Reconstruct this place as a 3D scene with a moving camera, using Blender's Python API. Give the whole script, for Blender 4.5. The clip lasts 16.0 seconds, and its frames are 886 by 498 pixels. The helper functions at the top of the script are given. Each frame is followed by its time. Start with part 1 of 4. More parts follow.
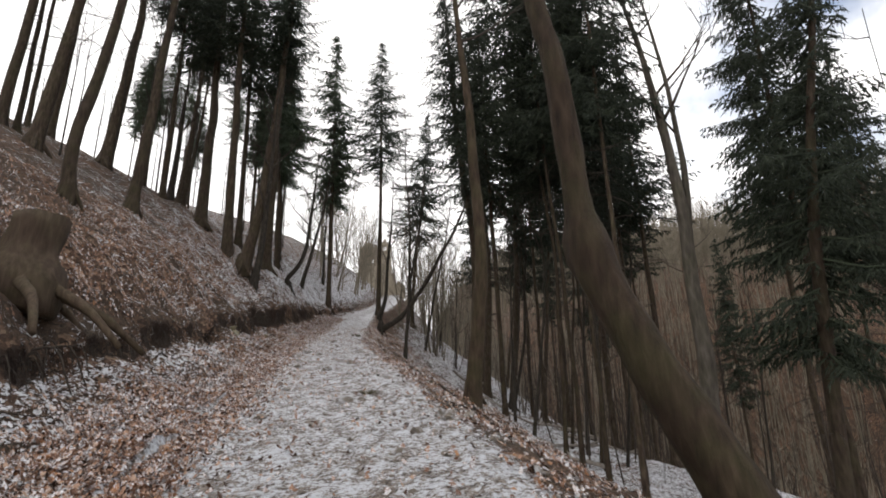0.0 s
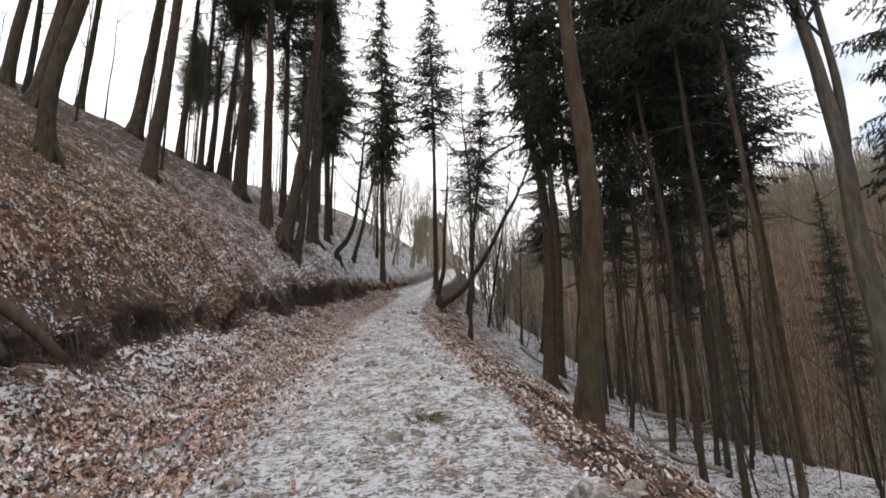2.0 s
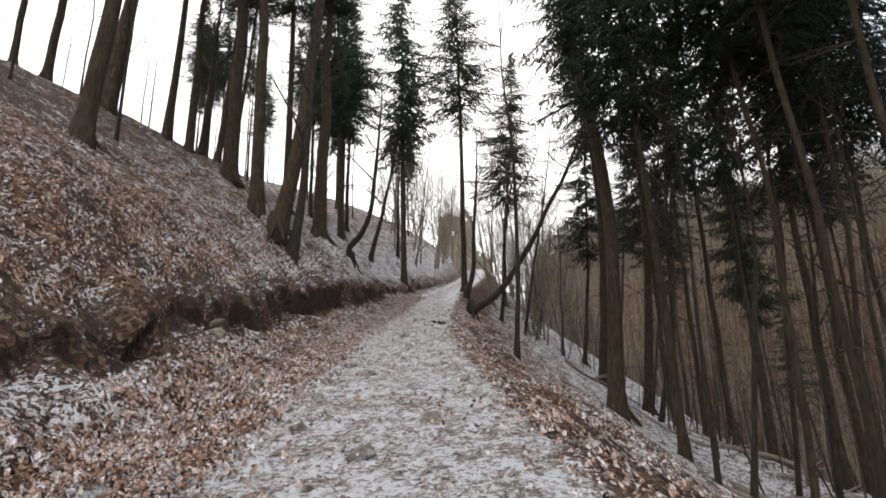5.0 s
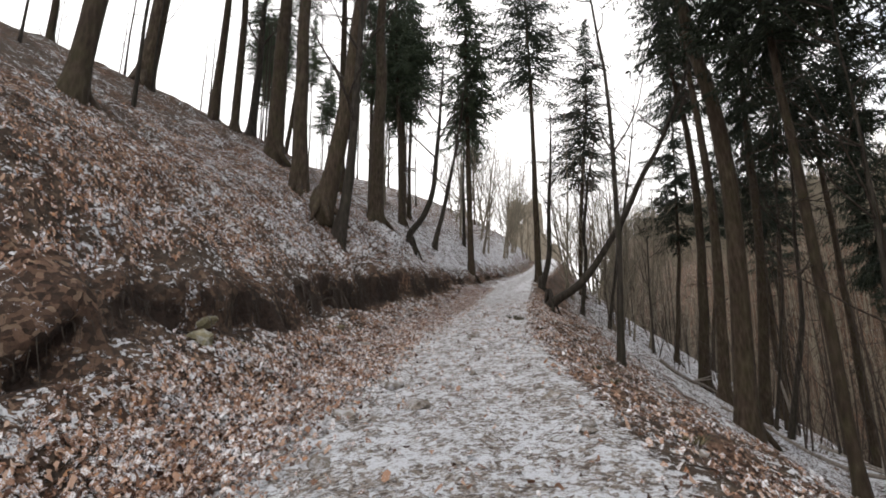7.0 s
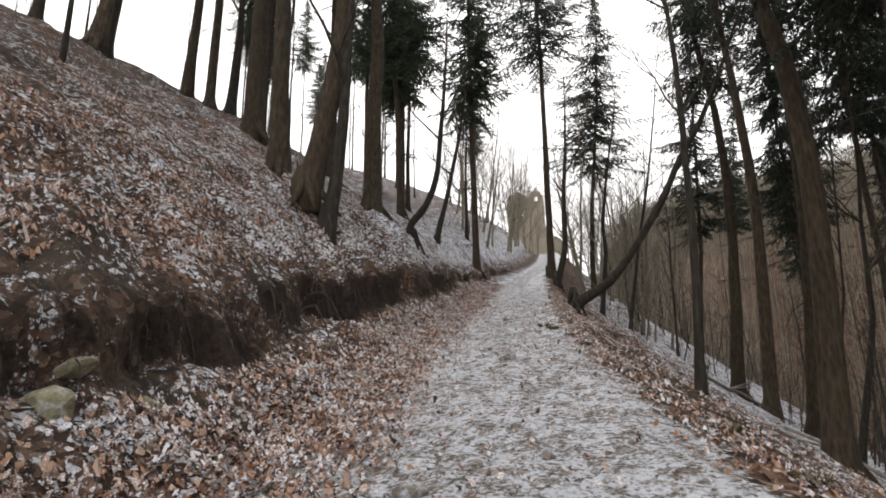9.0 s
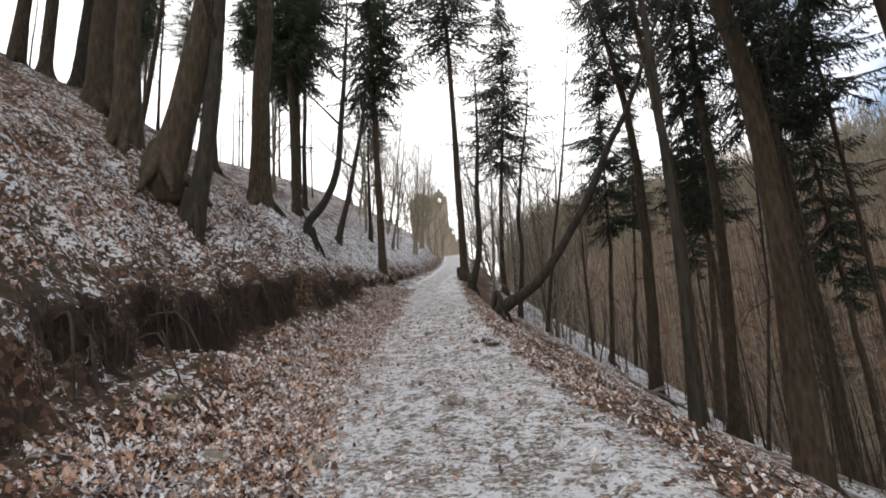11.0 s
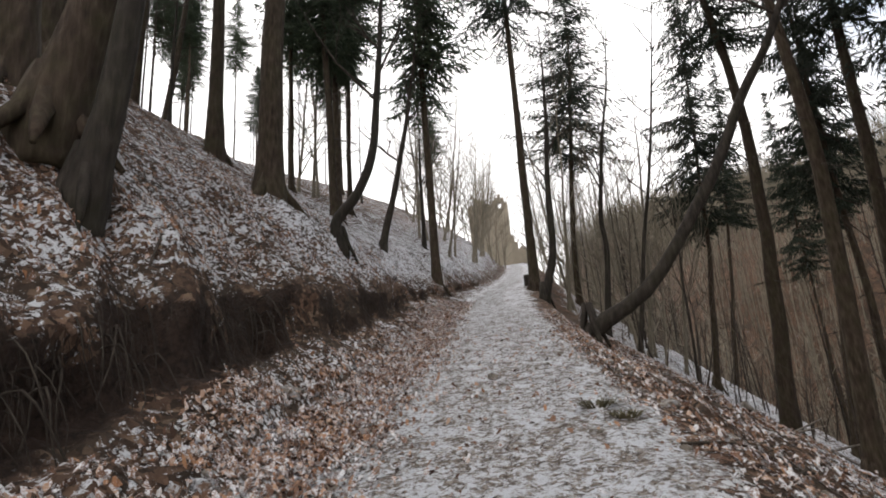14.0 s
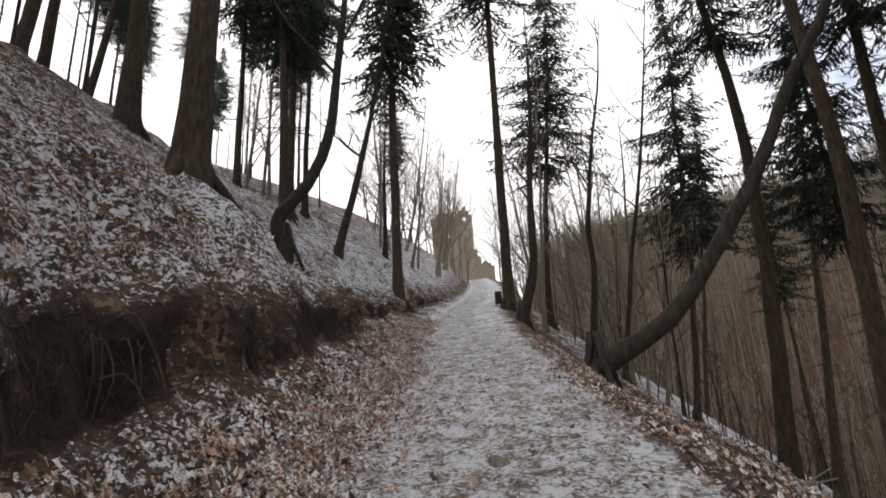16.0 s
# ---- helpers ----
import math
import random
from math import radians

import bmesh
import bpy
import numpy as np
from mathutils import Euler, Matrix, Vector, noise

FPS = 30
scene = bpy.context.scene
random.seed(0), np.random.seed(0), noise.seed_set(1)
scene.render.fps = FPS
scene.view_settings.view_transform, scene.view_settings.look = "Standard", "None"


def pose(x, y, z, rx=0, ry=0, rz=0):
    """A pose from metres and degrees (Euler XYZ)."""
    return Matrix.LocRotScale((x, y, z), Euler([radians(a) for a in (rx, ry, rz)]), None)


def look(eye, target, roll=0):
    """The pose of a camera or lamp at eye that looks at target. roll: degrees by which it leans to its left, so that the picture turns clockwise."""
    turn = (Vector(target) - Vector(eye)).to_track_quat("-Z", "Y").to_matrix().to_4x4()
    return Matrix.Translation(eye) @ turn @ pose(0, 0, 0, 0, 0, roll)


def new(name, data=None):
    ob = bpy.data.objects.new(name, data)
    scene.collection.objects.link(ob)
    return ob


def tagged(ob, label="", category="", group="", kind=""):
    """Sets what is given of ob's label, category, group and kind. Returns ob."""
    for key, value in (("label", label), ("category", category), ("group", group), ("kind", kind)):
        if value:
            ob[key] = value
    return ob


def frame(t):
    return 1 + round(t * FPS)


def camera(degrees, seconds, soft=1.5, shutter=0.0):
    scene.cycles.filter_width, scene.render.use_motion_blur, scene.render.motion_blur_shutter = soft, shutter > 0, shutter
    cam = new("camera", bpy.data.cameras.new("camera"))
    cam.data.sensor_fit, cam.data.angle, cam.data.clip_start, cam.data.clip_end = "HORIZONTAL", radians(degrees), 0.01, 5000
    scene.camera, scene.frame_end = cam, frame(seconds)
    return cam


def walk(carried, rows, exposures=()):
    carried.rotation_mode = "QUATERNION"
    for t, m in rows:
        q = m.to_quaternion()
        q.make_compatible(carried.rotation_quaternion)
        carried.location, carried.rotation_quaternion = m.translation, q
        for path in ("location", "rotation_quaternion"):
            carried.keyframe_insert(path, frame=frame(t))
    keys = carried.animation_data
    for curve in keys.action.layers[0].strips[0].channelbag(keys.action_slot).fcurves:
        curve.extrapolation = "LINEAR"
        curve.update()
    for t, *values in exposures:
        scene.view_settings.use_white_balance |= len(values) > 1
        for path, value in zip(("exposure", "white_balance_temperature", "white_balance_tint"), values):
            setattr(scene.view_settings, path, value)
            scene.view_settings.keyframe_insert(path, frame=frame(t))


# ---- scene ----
STOPS, KELVIN, TINT = [(0, 0.38), (2, 0.55), (9, 0.66), (13, 0.68), (16, 0.38)], 6500, 10
cam = camera(76.0, 16.0, 1.8)
METRES, EYE, TILT, LEAN, TURN = 27, 1.4, 17.5, 1.6, 0.0
ROWS = [
    (0, 0.0001, 0.0004, -0.0002, 0.01, 0.01, -0.00),
    (0.5, -0.0038, 0.0348, -0.0021, 0.67, -0.83, -0.75),
    (1, -0.0065, 0.0727, -0.0069, 2.58, -0.41, 0.69),
    (1.5, -0.0139, 0.1107, -0.0116, 5.12, -1.09, 0.96),
    (2, -0.0184, 0.1476, -0.0170, 5.54, -2.58, 2.13),
    (2.5, -0.0256, 0.1837, -0.0223, 6.61, -3.13, 2.05),
    (3, -0.0301, 0.2154, -0.0256, 6.42, -3.39, 1.04),
    (3.5, -0.0366, 0.2475, -0.0293, 6.95, -2.12, 1.97),
    (4, -0.0435, 0.2804, -0.0313, 7.29, -1.56, 2.48),
    (6.5, -0.0706, 0.4430, -0.0550, 11.48, -3.56, 2.85),
    (7, -0.0813, 0.4742, -0.0582, 14.57, -2.66, 3.78),
    (7.5, -0.0931, 0.5032, -0.0598, 16.10, -4.28, 2.39),
    (8, -0.1033, 0.5307, -0.0608, 16.26, -3.93, 2.88),
    (8.5, -0.1161, 0.5575, -0.0616, 16.24, -3.34, 4.03),
    (9, -0.1254, 0.5840, -0.0645, 14.18, -3.29, 4.01),
    (9.5, -0.1356, 0.6077, -0.0672, 9.25, -4.04, 1.76),
    (12, -0.1603, 0.7384, -0.0789, 2.12, -2.74, 4.80),
    (12.5, -0.1612, 0.7654, -0.0822, 1.28, -1.60, 4.46),
    (13, -0.1649, 0.7952, -0.0871, 2.22, -0.89, 4.06),
    (13.5, -0.1689, 0.8273, -0.0915, 5.79, -1.25, 5.18),
    (14, -0.1758, 0.8591, -0.0956, 10.20, -1.96, 6.13),
    (14.5, -0.1838, 0.8859, -0.0969, 9.74, -2.55, 4.50),
    (15, -0.1906, 0.9111, -0.0989, 8.29, -1.20, 5.57),
    (15.5, -0.1978, 0.9383, -0.1013, 7.52, -1.86, 3.79),
    (16, -0.2021, 0.9653, -0.1028, 6.20, -0.96, 3.57),
]
walk(cam, [(t, pose(0, 0, EYE, TILT, LEAN, TURN) @ pose(METRES * x, METRES * y, METRES * z, 90 + pitch, roll, yaw)) for t, x, y, z, yaw, pitch, roll in ROWS], [(t, s, KELVIN, TINT) for t, s in STOPS])

# ---- world, sun ----
world = bpy.data.worlds.new("world")
scene.world = world
world.use_nodes = True
wn, wl = world.node_tree.nodes, world.node_tree.links
wn.clear()
SUN_AZ, SUN_EL = -33.0, 36.0
w_out = wn.new("ShaderNodeOutputWorld")
w_sky = wn.new("ShaderNodeTexSky")
w_sky.sky_type = "NISHITA"
w_sky.sun_disc = False
w_sky.sun_elevation, w_sky.sun_rotation = radians(SUN_EL), radians(SUN_AZ)
w_bg = wn.new("ShaderNodeBackground")
w_bg.inputs["Strength"].default_value = 0.12
w_cloud = wn.new("ShaderNodeBackground")
w_cloud.inputs["Color"].default_value = (1.0, 0.98, 0.97, 1)
w_cloud.inputs["Strength"].default_value = 1.25
w_mix = wn.new("ShaderNodeMixShader")
w_map, w_noise, w_ramp = wn.new("ShaderNodeTexCoord"), wn.new("ShaderNodeTexNoise"), wn.new("ShaderNodeValToRGB")
w_noise.inputs["Scale"].default_value, w_noise.inputs["Detail"].default_value = 3.2, 6
w_ramp.color_ramp.elements[0].position, w_ramp.color_ramp.elements[1].position = 0.40, 0.56
wl.new(w_map.outputs["Generated"], w_noise.inputs["Vector"])
# the cloud is closed to the north and west and breaks up high in the east
w_axes, w_east, w_sum = wn.new("ShaderNodeSeparateXYZ"), wn.new("ShaderNodeMapRange"), wn.new("ShaderNodeMath")
wl.new(w_map.outputs["Generated"], w_axes.inputs[0])
w_east.inputs["From Min"].default_value, w_east.inputs["From Max"].default_value = 0.15, 0.55
w_east.inputs["To Min"].default_value, w_east.inputs["To Max"].default_value = 0.35, -0.03
wl.new(w_axes.outputs["X"], w_east.inputs["Value"])
w_sum.operation = "ADD"
wl.new(w_noise.outputs["Fac"], w_sum.inputs[0])
wl.new(w_east.outputs[0], w_sum.inputs[1])
wl.new(w_sum.outputs[0], w_ramp.inputs["Fac"])
wl.new(w_ramp.outputs["Color"], w_mix.inputs["Fac"])
wl.new(w_sky.outputs["Color"], w_bg.inputs["Color"])
wl.new(w_bg.outputs[0], w_mix.inputs[1])
wl.new(w_cloud.outputs[0], w_mix.inputs[2])
wl.new(w_mix.outputs[0], w_out.inputs["Surface"])

sun = new("sun", bpy.data.lights.new("sun", "SUN"))
sun.data.energy, sun.data.angle, sun.data.color = 0.6, radians(14), (1.0, 0.94, 0.86)
away = Vector((math.sin(radians(SUN_AZ)) * math.cos(radians(SUN_EL)), math.cos(radians(SUN_AZ)) * math.cos(radians(SUN_EL)), math.sin(radians(SUN_EL))))
sun.matrix_world = look(away * 200, (0, 0, 0))


# ---- materials ----
class Nodes:
    """Shorthand for a node material."""

    def __init__(self, name, rough=0.9):
        self.mat = bpy.data.materials.new(name)
        self.mat.use_nodes = True
        self.n, self.l = self.mat.node_tree.nodes, self.mat.node_tree.links
        self.bsdf = self.n["Principled BSDF"]
        self.bsdf.inputs["Roughness"].default_value = rough
        self.bsdf.inputs["Specular IOR Level"].default_value = 0.25
        self.pos = self.n.new("ShaderNodeNewGeometry").outputs["Position"]

    def link(self, a, b):
        self.l.new(a, b)

    def stretch(self, x, y, z, source=None):
        m = self.n.new("ShaderNodeMapping")
        m.inputs["Scale"].default_value = (x, y, z)
        self.link(source or self.pos, m.inputs["Vector"])
        return m.outputs["Vector"]

    def noise(self, scale, detail=4, rough=0.6, vector=None):
        k = self.n.new("ShaderNodeTexNoise")
        k.inputs["Scale"].default_value, k.inputs["Detail"].default_value, k.inputs["Roughness"].default_value = scale, detail, rough
        self.link(vector or self.pos, k.inputs["Vector"])
        return k.outputs["Fac"]

    def cells(self, scale, output="Color", vector=None, feature="F1"):
        k = self.n.new("ShaderNodeTexVoronoi")
        k.feature = feature
        k.inputs["Scale"].default_value = scale
        self.link(vector or self.pos, k.inputs["Vector"])
        return k.outputs[output]

    def grey(self, colour):
        k = self.n.new("ShaderNodeSeparateColor")
        self.link(colour, k.inputs[0])
        return k.outputs[0]

    def ramp(self, fac, *stops):
        k = self.n.new("ShaderNodeValToRGB")
        e = k.color_ramp.elements
        while len(e) < len(stops):
            e.new(0.5)
        for el, (p, c) in zip(e, stops):
            el.position = p
            el.color = (*c, 1) if isinstance(c, tuple) else (c, c, c, 1)
        self.link(fac, k.inputs["Fac"])
        return k.outputs["Color"]

    def mix(self, fac, a, b, how="MIX"):
        k = self.n.new("ShaderNodeMix")
        k.data_type, k.blend_type = "RGBA", how
        for slot, v in ((0, fac), (6, a), (7, b)):
            if isinstance(v, (int, float)):
                k.inputs[slot].default_value = v
            elif isinstance(v, tuple):
                k.inputs[slot].default_value = (*v, 1)
            else:
                self.link(v, k.inputs[slot])
        return k.outputs[2]

    def math(self, how, a, b=0.5):
        k = self.n.new("ShaderNodeMath")
        k.operation = how
        for slot, v in ((0, a), (1, b)):
            if isinstance(v, (int, float)):
                k.inputs[slot].default_value = v
            else:
                self.link(v, k.inputs[slot])
        return k.outputs[0]

    def attribute(self, name):
        k = self.n.new("ShaderNodeAttribute")
        k.attribute_name = name
        return k.outputs["Fac"]

    def random(self):
        return self.n.new("ShaderNodeObjectInfo").outputs["Random"]

    def island(self):
        return self.n.new("ShaderNodeNewGeometry").outputs["Random Per Island"]

    def done(self, colour, bump=None, depth=0.02, strength=0.8, rough=None):
        self.link(colour, self.bsdf.inputs["Base Color"])
        if rough is not None:
            self.link(rough, self.bsdf.inputs["Roughness"])
        if bump is not None:
            k = self.n.new("ShaderNodeBump")
            k.inputs["Distance"].default_value, k.inputs["Strength"].default_value = depth, strength
            self.link(bump, k.inputs["Height"])
            self.link(k.outputs[0], self.bsdf.inputs["Normal"])
        return self.mat


def ground_material():
    k = Nodes("forest_ground", 0.95)
    warp = k.n.new("ShaderNodeVectorMath")
    warp.operation = "MULTIPLY_ADD"
    jig = k.n.new("ShaderNodeTexNoise")
    jig.inputs["Scale"].default_value = 9
    k.link(k.pos, jig.inputs["Vector"])
    k.link(jig.outputs["Color"], warp.inputs[0])
    warp.inputs[1].default_value = (0.12, 0.12, 0.12)
    k.link(k.pos, warp.inputs[2])
    leaf = k.grey(k.cells(15, vector=warp.outputs[0]))
    edge = k.cells(15, "Distance", vector=warp.outputs[0])
    litter = k.ramp(leaf, (0.0, (0.025, 0.015, 0.010)), (0.35, (0.07, 0.039, 0.026)), (0.65, (0.14, 0.08, 0.054)), (0.88, (0.24, 0.145, 0.096)), (1.0, (0.33, 0.23, 0.16)))
    litter = k.mix(k.ramp(k.noise(0.7, 3), (0.33, 0.0), (0.62, 0.85)), litter, (0.06, 0.046, 0.034))
    # a dusting of snow, cell by cell, thicker in drifts
    fleck = k.grey(k.cells(22, vector=warp.outputs[0]))
    drift = k.math("ADD", k.math("ADD", k.math("MULTIPLY", k.noise(1.3, 6, 0.7), 0.5), k.math("MULTIPLY", k.noise(6, 6, 0.75, k.stretch(1, 0.6, 1.4)), 0.45)), k.math("MULTIPLY", fleck, 0.22))
    drift = k.math("ADD", drift, k.math("MULTIPLY", k.math("SUBTRACT", k.noise(42, 5, 0.8), 0.25), 0.42))
    drift = k.math("ADD", drift, k.attribute("snow"))
    snow = k.ramp(drift, (0.96, 0.0), (1.04, 1.0))
    colour = k.mix(snow, litter, k.mix(k.noise(40, 2), (0.55, 0.55, 0.57), (0.80, 0.81, 0.84)))
    # trodden gravel with snow in its joints
    grit = k.grey(k.cells(34, vector=warp.outputs[0]))
    gravel = k.ramp(grit, (0.0, (0.075, 0.060, 0.050)), (0.5, (0.18, 0.148, 0.124)), (1.0, (0.34, 0.30, 0.265)))
    cover = k.math("ADD", k.noise(3.8, 8, 0.78, k.stretch(1, 0.7, 1)), k.math("MULTIPLY", k.noise(30, 5, 0.78), 0.6))
    cover = k.math("ADD", cover, k.math("MULTIPLY", k.grey(k.cells(26, vector=warp.outputs[0])), 0.22))
    tread = k.mix(k.ramp(cover, (0.835, 0.0), (0.985, 1.0)), gravel, k.mix(k.noise(60, 2), (0.50, 0.51, 0.54), (0.76, 0.78, 0.82)))
    way = k.math("ADD", k.attribute("road"), k.math("MULTIPLY", k.math("SUBTRACT", k.noise(1.6, 9, 0.8), 0.5), 1.5))
    colour = k.mix(k.ramp(way, (0.44, 0.0), (0.56, 1.0)), colour, tread)
    # bare dark soil of the scarp, with the hollow's shade painted into its colour
    shaded_earth = k.ramp(k.noise(11, 6, 0.7), (0.3, (0.012, 0.008, 0.006)), (0.75, (0.06, 0.038, 0.028)))
    bare = k.math("ADD", k.attribute("soil_shade"), k.math("MULTIPLY", k.math("SUBTRACT", k.noise(4.5, 7, 0.75), 0.5), 1.3))
    colour = k.mix(k.ramp(bare, (0.45, 0.0), (0.62, 1.0)), colour, shaded_earth)
    relief = k.math("ADD", k.math("MULTIPLY", edge, 0.7), k.noise(30, 5, 0.7))
    return k.done(colour, relief, 0.05, 0.9)


def bark_material(name, dark, mid, light, moss=0.0, fine=1.0):
    k = Nodes(name, 0.92)
    streak = k.noise(16 * fine, 6, 0.7, k.stretch(1, 1, 0.16))
    plates = k.cells(11 * fine, "Distance", k.stretch(1, 1, 0.3))
    tone = k.math("ADD", k.math("MULTIPLY", streak, 0.75), k.math("MULTIPLY", plates, 0.3))
    colour = k.ramp(tone, (0.3, dark), (0.52, mid), (0.8, light))
    colour = k.mix(k.ramp(k.noise(0.9, 4), (0.4, 0.0), (0.75, 0.5)), colour, mid)
    colour = k.mix(k.math("MULTIPLY", k.random(), 0.45), colour, dark)
    if moss:
        colour = k.mix(k.math("MULTIPLY", k.ramp(k.noise(2.3, 6, 0.7), (0.42, 0.0), (0.68, 1.0)), moss), colour, (0.075, 0.085, 0.028))
    return k.done(colour, tone, 0.035, 0.9)


def foliage_material(name, dark, light):
    k = Nodes(name, 0.7)
    colour = k.mix(k.island(), dark, light)
    colour = k.mix(k.math("MULTIPLY", k.random(), 0.4), colour, dark)
    return k.done(colour)


def leaf_material(name, frost):
    k = Nodes(name, 0.85)
    tone = k.island()
    colour = k.ramp(tone, (0.0, (0.038, 0.021, 0.014)), (0.25, (0.115, 0.060, 0.039)), (0.5, (0.23, 0.128, 0.084)), (0.7, (0.36, 0.215, 0.145)), (0.86, (0.47, 0.33, 0.245)), (0.94, (0.36, 0.185, 0.095)), (1.0, (0.26, 0.12, 0.06)))
    shift = k.math("MULTIPLY", k.math("FRACT", k.math("MULTIPLY", tone, 17.3)), 0.25)
    rime = k.math("ADD", k.math("ADD", k.noise(75, 3, 0.7), shift), k.math("MULTIPLY", k.noise(2.6, 4), 0.5))
    colour = k.mix(k.ramp(rime, (0.88 - frost, 0.0), (1.12 - frost, 0.95)), colour, (0.74, 0.74, 0.76))
    return k.done(colour, k.noise(70, 4, 0.7), 0.012, 0.8)


def stone_material(name, dark, light, snow=0.0):
    k = Nodes(name, 0.9)
    tone = k.noise(13, 7, 0.7)
    colour = k.ramp(tone, (0.3, dark), (0.7, light))
    colour = k.mix(k.math("MULTIPLY", k.random(), 0.4), colour, dark)
    if snow:
        colour = k.mix(k.math("MULTIPLY", k.ramp(k.noise(9, 5, 0.7), (0.5, 0.0), (0.62, 1.0)), snow), colour, (0.62, 0.63, 0.66))
    return k.done(colour, tone, 0.03, 0.8)


GROUND = ground_material()
BARK = bark_material("spruce_bark", (0.014, 0.009, 0.006), (0.048, 0.033, 0.023), (0.118, 0.087, 0.063), 0.2)
MOSSY = bark_material("mossy_bark", (0.014, 0.009, 0.006), (0.044, 0.029, 0.019), (0.098, 0.068, 0.046), 0.22)
SMOOTH = bark_material("smooth_bark", (0.04, 0.034, 0.028), (0.085, 0.073, 0.06), (0.17, 0.15, 0.125), 0.2, 0.7)
DARKBARK = bark_material("dark_bark", (0.012, 0.010, 0.008), (0.034, 0.027, 0.022), (0.085, 0.07, 0.057), 0.1)
TWIG = bark_material("twig", (0.022, 0.017, 0.013), (0.055, 0.043, 0.034), (0.11, 0.09, 0.072))
NEEDLES = foliage_material("spruce_needles", (0.013, 0.019, 0.012), (0.038, 0.048, 0.027))
PALE_NEEDLES = foliage_material("pine_needles", (0.028, 0.042, 0.024), (0.075, 0.095, 0.05))
LEAF = leaf_material("frosted_leaf", 0.0)
BROWN_LEAF = leaf_material("dry_leaf", -0.09)
STONE = stone_material("field_stone", (0.10, 0.085, 0.07), (0.30, 0.26, 0.22), 0.5)
MASONRY = stone_material("ruin_masonry", (0.27, 0.228, 0.17), (0.48, 0.415, 0.325))
DEADWOOD = bark_material("dead_wood", (0.10, 0.085, 0.07), (0.24, 0.21, 0.18), (0.42, 0.38, 0.34))
SAWN = bark_material("rotten_wood", (0.03, 0.02, 0.014), (0.08, 0.055, 0.038), (0.15, 0.11, 0.08), 0.2)
GRASS = foliage_material("withered_grass", (0.06, 0.055, 0.03), (0.16, 0.135, 0.075))
# bark of the distant trees, paled: the haze is put into its colour
HAZY_WOOD = bark_material("hazy_wood", (0.10, 0.086, 0.064), (0.20, 0.172, 0.13), (0.31, 0.272, 0.21))


# ---- building helpers ----
class Shape:
    """Collects vertices and faces for one mesh."""

    def __init__(self):
        self.v, self.f = [], []

    def tube(self, pts, radii, sides=8, cap=True, lumps=0.0, rng=random):
        """A tapered tube along points."""
        start = len(self.v)
        up = Vector((0.3, 1, 0.12)).normalized()
        for i, (p, r) in enumerate(zip(pts, radii)):
            p = Vector(p)
            t = (Vector(pts[min(i + 1, len(pts) - 1)]) - Vector(pts[max(i - 1, 0)])).normalized()
            a = t.cross(up)
            a = a.normalized() if a.length > 1e-4 else t.orthogonal().normalized()
            b = t.cross(a)
            for j in range(sides):
                th = 2 * math.pi * j / sides
                rr = r * (1 + (lumps * noise.noise((p + Vector((math.cos(th), math.sin(th), 0)) * 0.7) * 1.9) if lumps else 0))
                self.v.append(p + a * (rr * math.cos(th)) + b * (rr * math.sin(th)))
        for i in range(len(pts) - 1):
            for j in range(sides):
                q, w = start + i * sides, (j + 1) % sides
                self.f.append((q + j, q + w, q + sides + w, q + sides + j))
        if cap:
            self.f.append(tuple(range(start + sides - 1, start - 1, -1)))
            e = start + (len(pts) - 1) * sides
            self.f.append(tuple(range(e, e + sides)))

    def mesh(self, name, material, smooth=True):
        me = bpy.data.meshes.new(name)
        me.from_pydata([tuple(v) for v in self.v], [], self.f)
        me.materials.append(material)
        if smooth:
            me.polygons.foreach_set("use_smooth", [True] * len(me.polygons))
        me.update()
        return me


def part(name, data, parent, label=""):
    ob = new(name, data)
    ob.parent = parent
    return tagged(ob, label)


def spline(ctl, n):
    """n + 1 points on a smooth line through control points."""
    c = [Vector(p) for p in ctl]
    c = [c[0] * 2 - c[1], *c, c[-1] * 2 - c[-2]]
    out = []
    m = len(c) - 3
    for i in range(n + 1):
        u = i / n * m
        k = min(int(u), m - 1)
        u -= k
        a, b, d, e = c[k:k + 4]
        out.append(0.5 * (2 * b + (d - a) * u + (2 * a - 5 * b + 4 * d - e) * u * u + (3 * b - a - 3 * d + e) * u ** 3))
    return out


# ---- land ----
# the lie of the land: the path climbs along y, the bank is on its west, the drop on its east
def curve(v, table):
    """A smooth line through (place, value) knots."""
    v = np.asarray(v, float)
    ks, vs = [k for k, _ in table], [w for _, w in table]
    return sum(np.interp(v + o, ks, vs) for o in (-2.4, -1.2, 0, 1.2, 2.4)) / 5


EDGE = [(-60, 15.5), (-10, 4.4), (0, 2.1), (5, 1.25), (10.6, 0.15), (16, -1.1), (21.7, -2.3), (27, -3.25), (32, -3.7), (36, -4.1), (43, -4.8), (52, -5.4), (60, -5.0), (75, -5.2), (90, -6.0), (110, -8), (140, -14), (600, -40)]
RISE = [(-60, -9.0), (-10, -1.8), (0, 0.05), (5, 1.0), (10, 1.95), (18.3, 3.75), (28, 5.75), (36, 7.6), (43, 9.35), (52, 11.5), (60, 13.6), (70, 16.2), (85, 20.3), (104, 25.4), (150, 31), (600, 38)]
WIDE = [(-60, 5.2), (6, 5.2), (10, 5.1), (14, 4.7), (19, 4.45), (26, 4.1), (32, 3.9), (36, 3.6), (43, 3.5), (52, 3.3), (60, 2.9), (75, 2.6), (600, 2.6)]
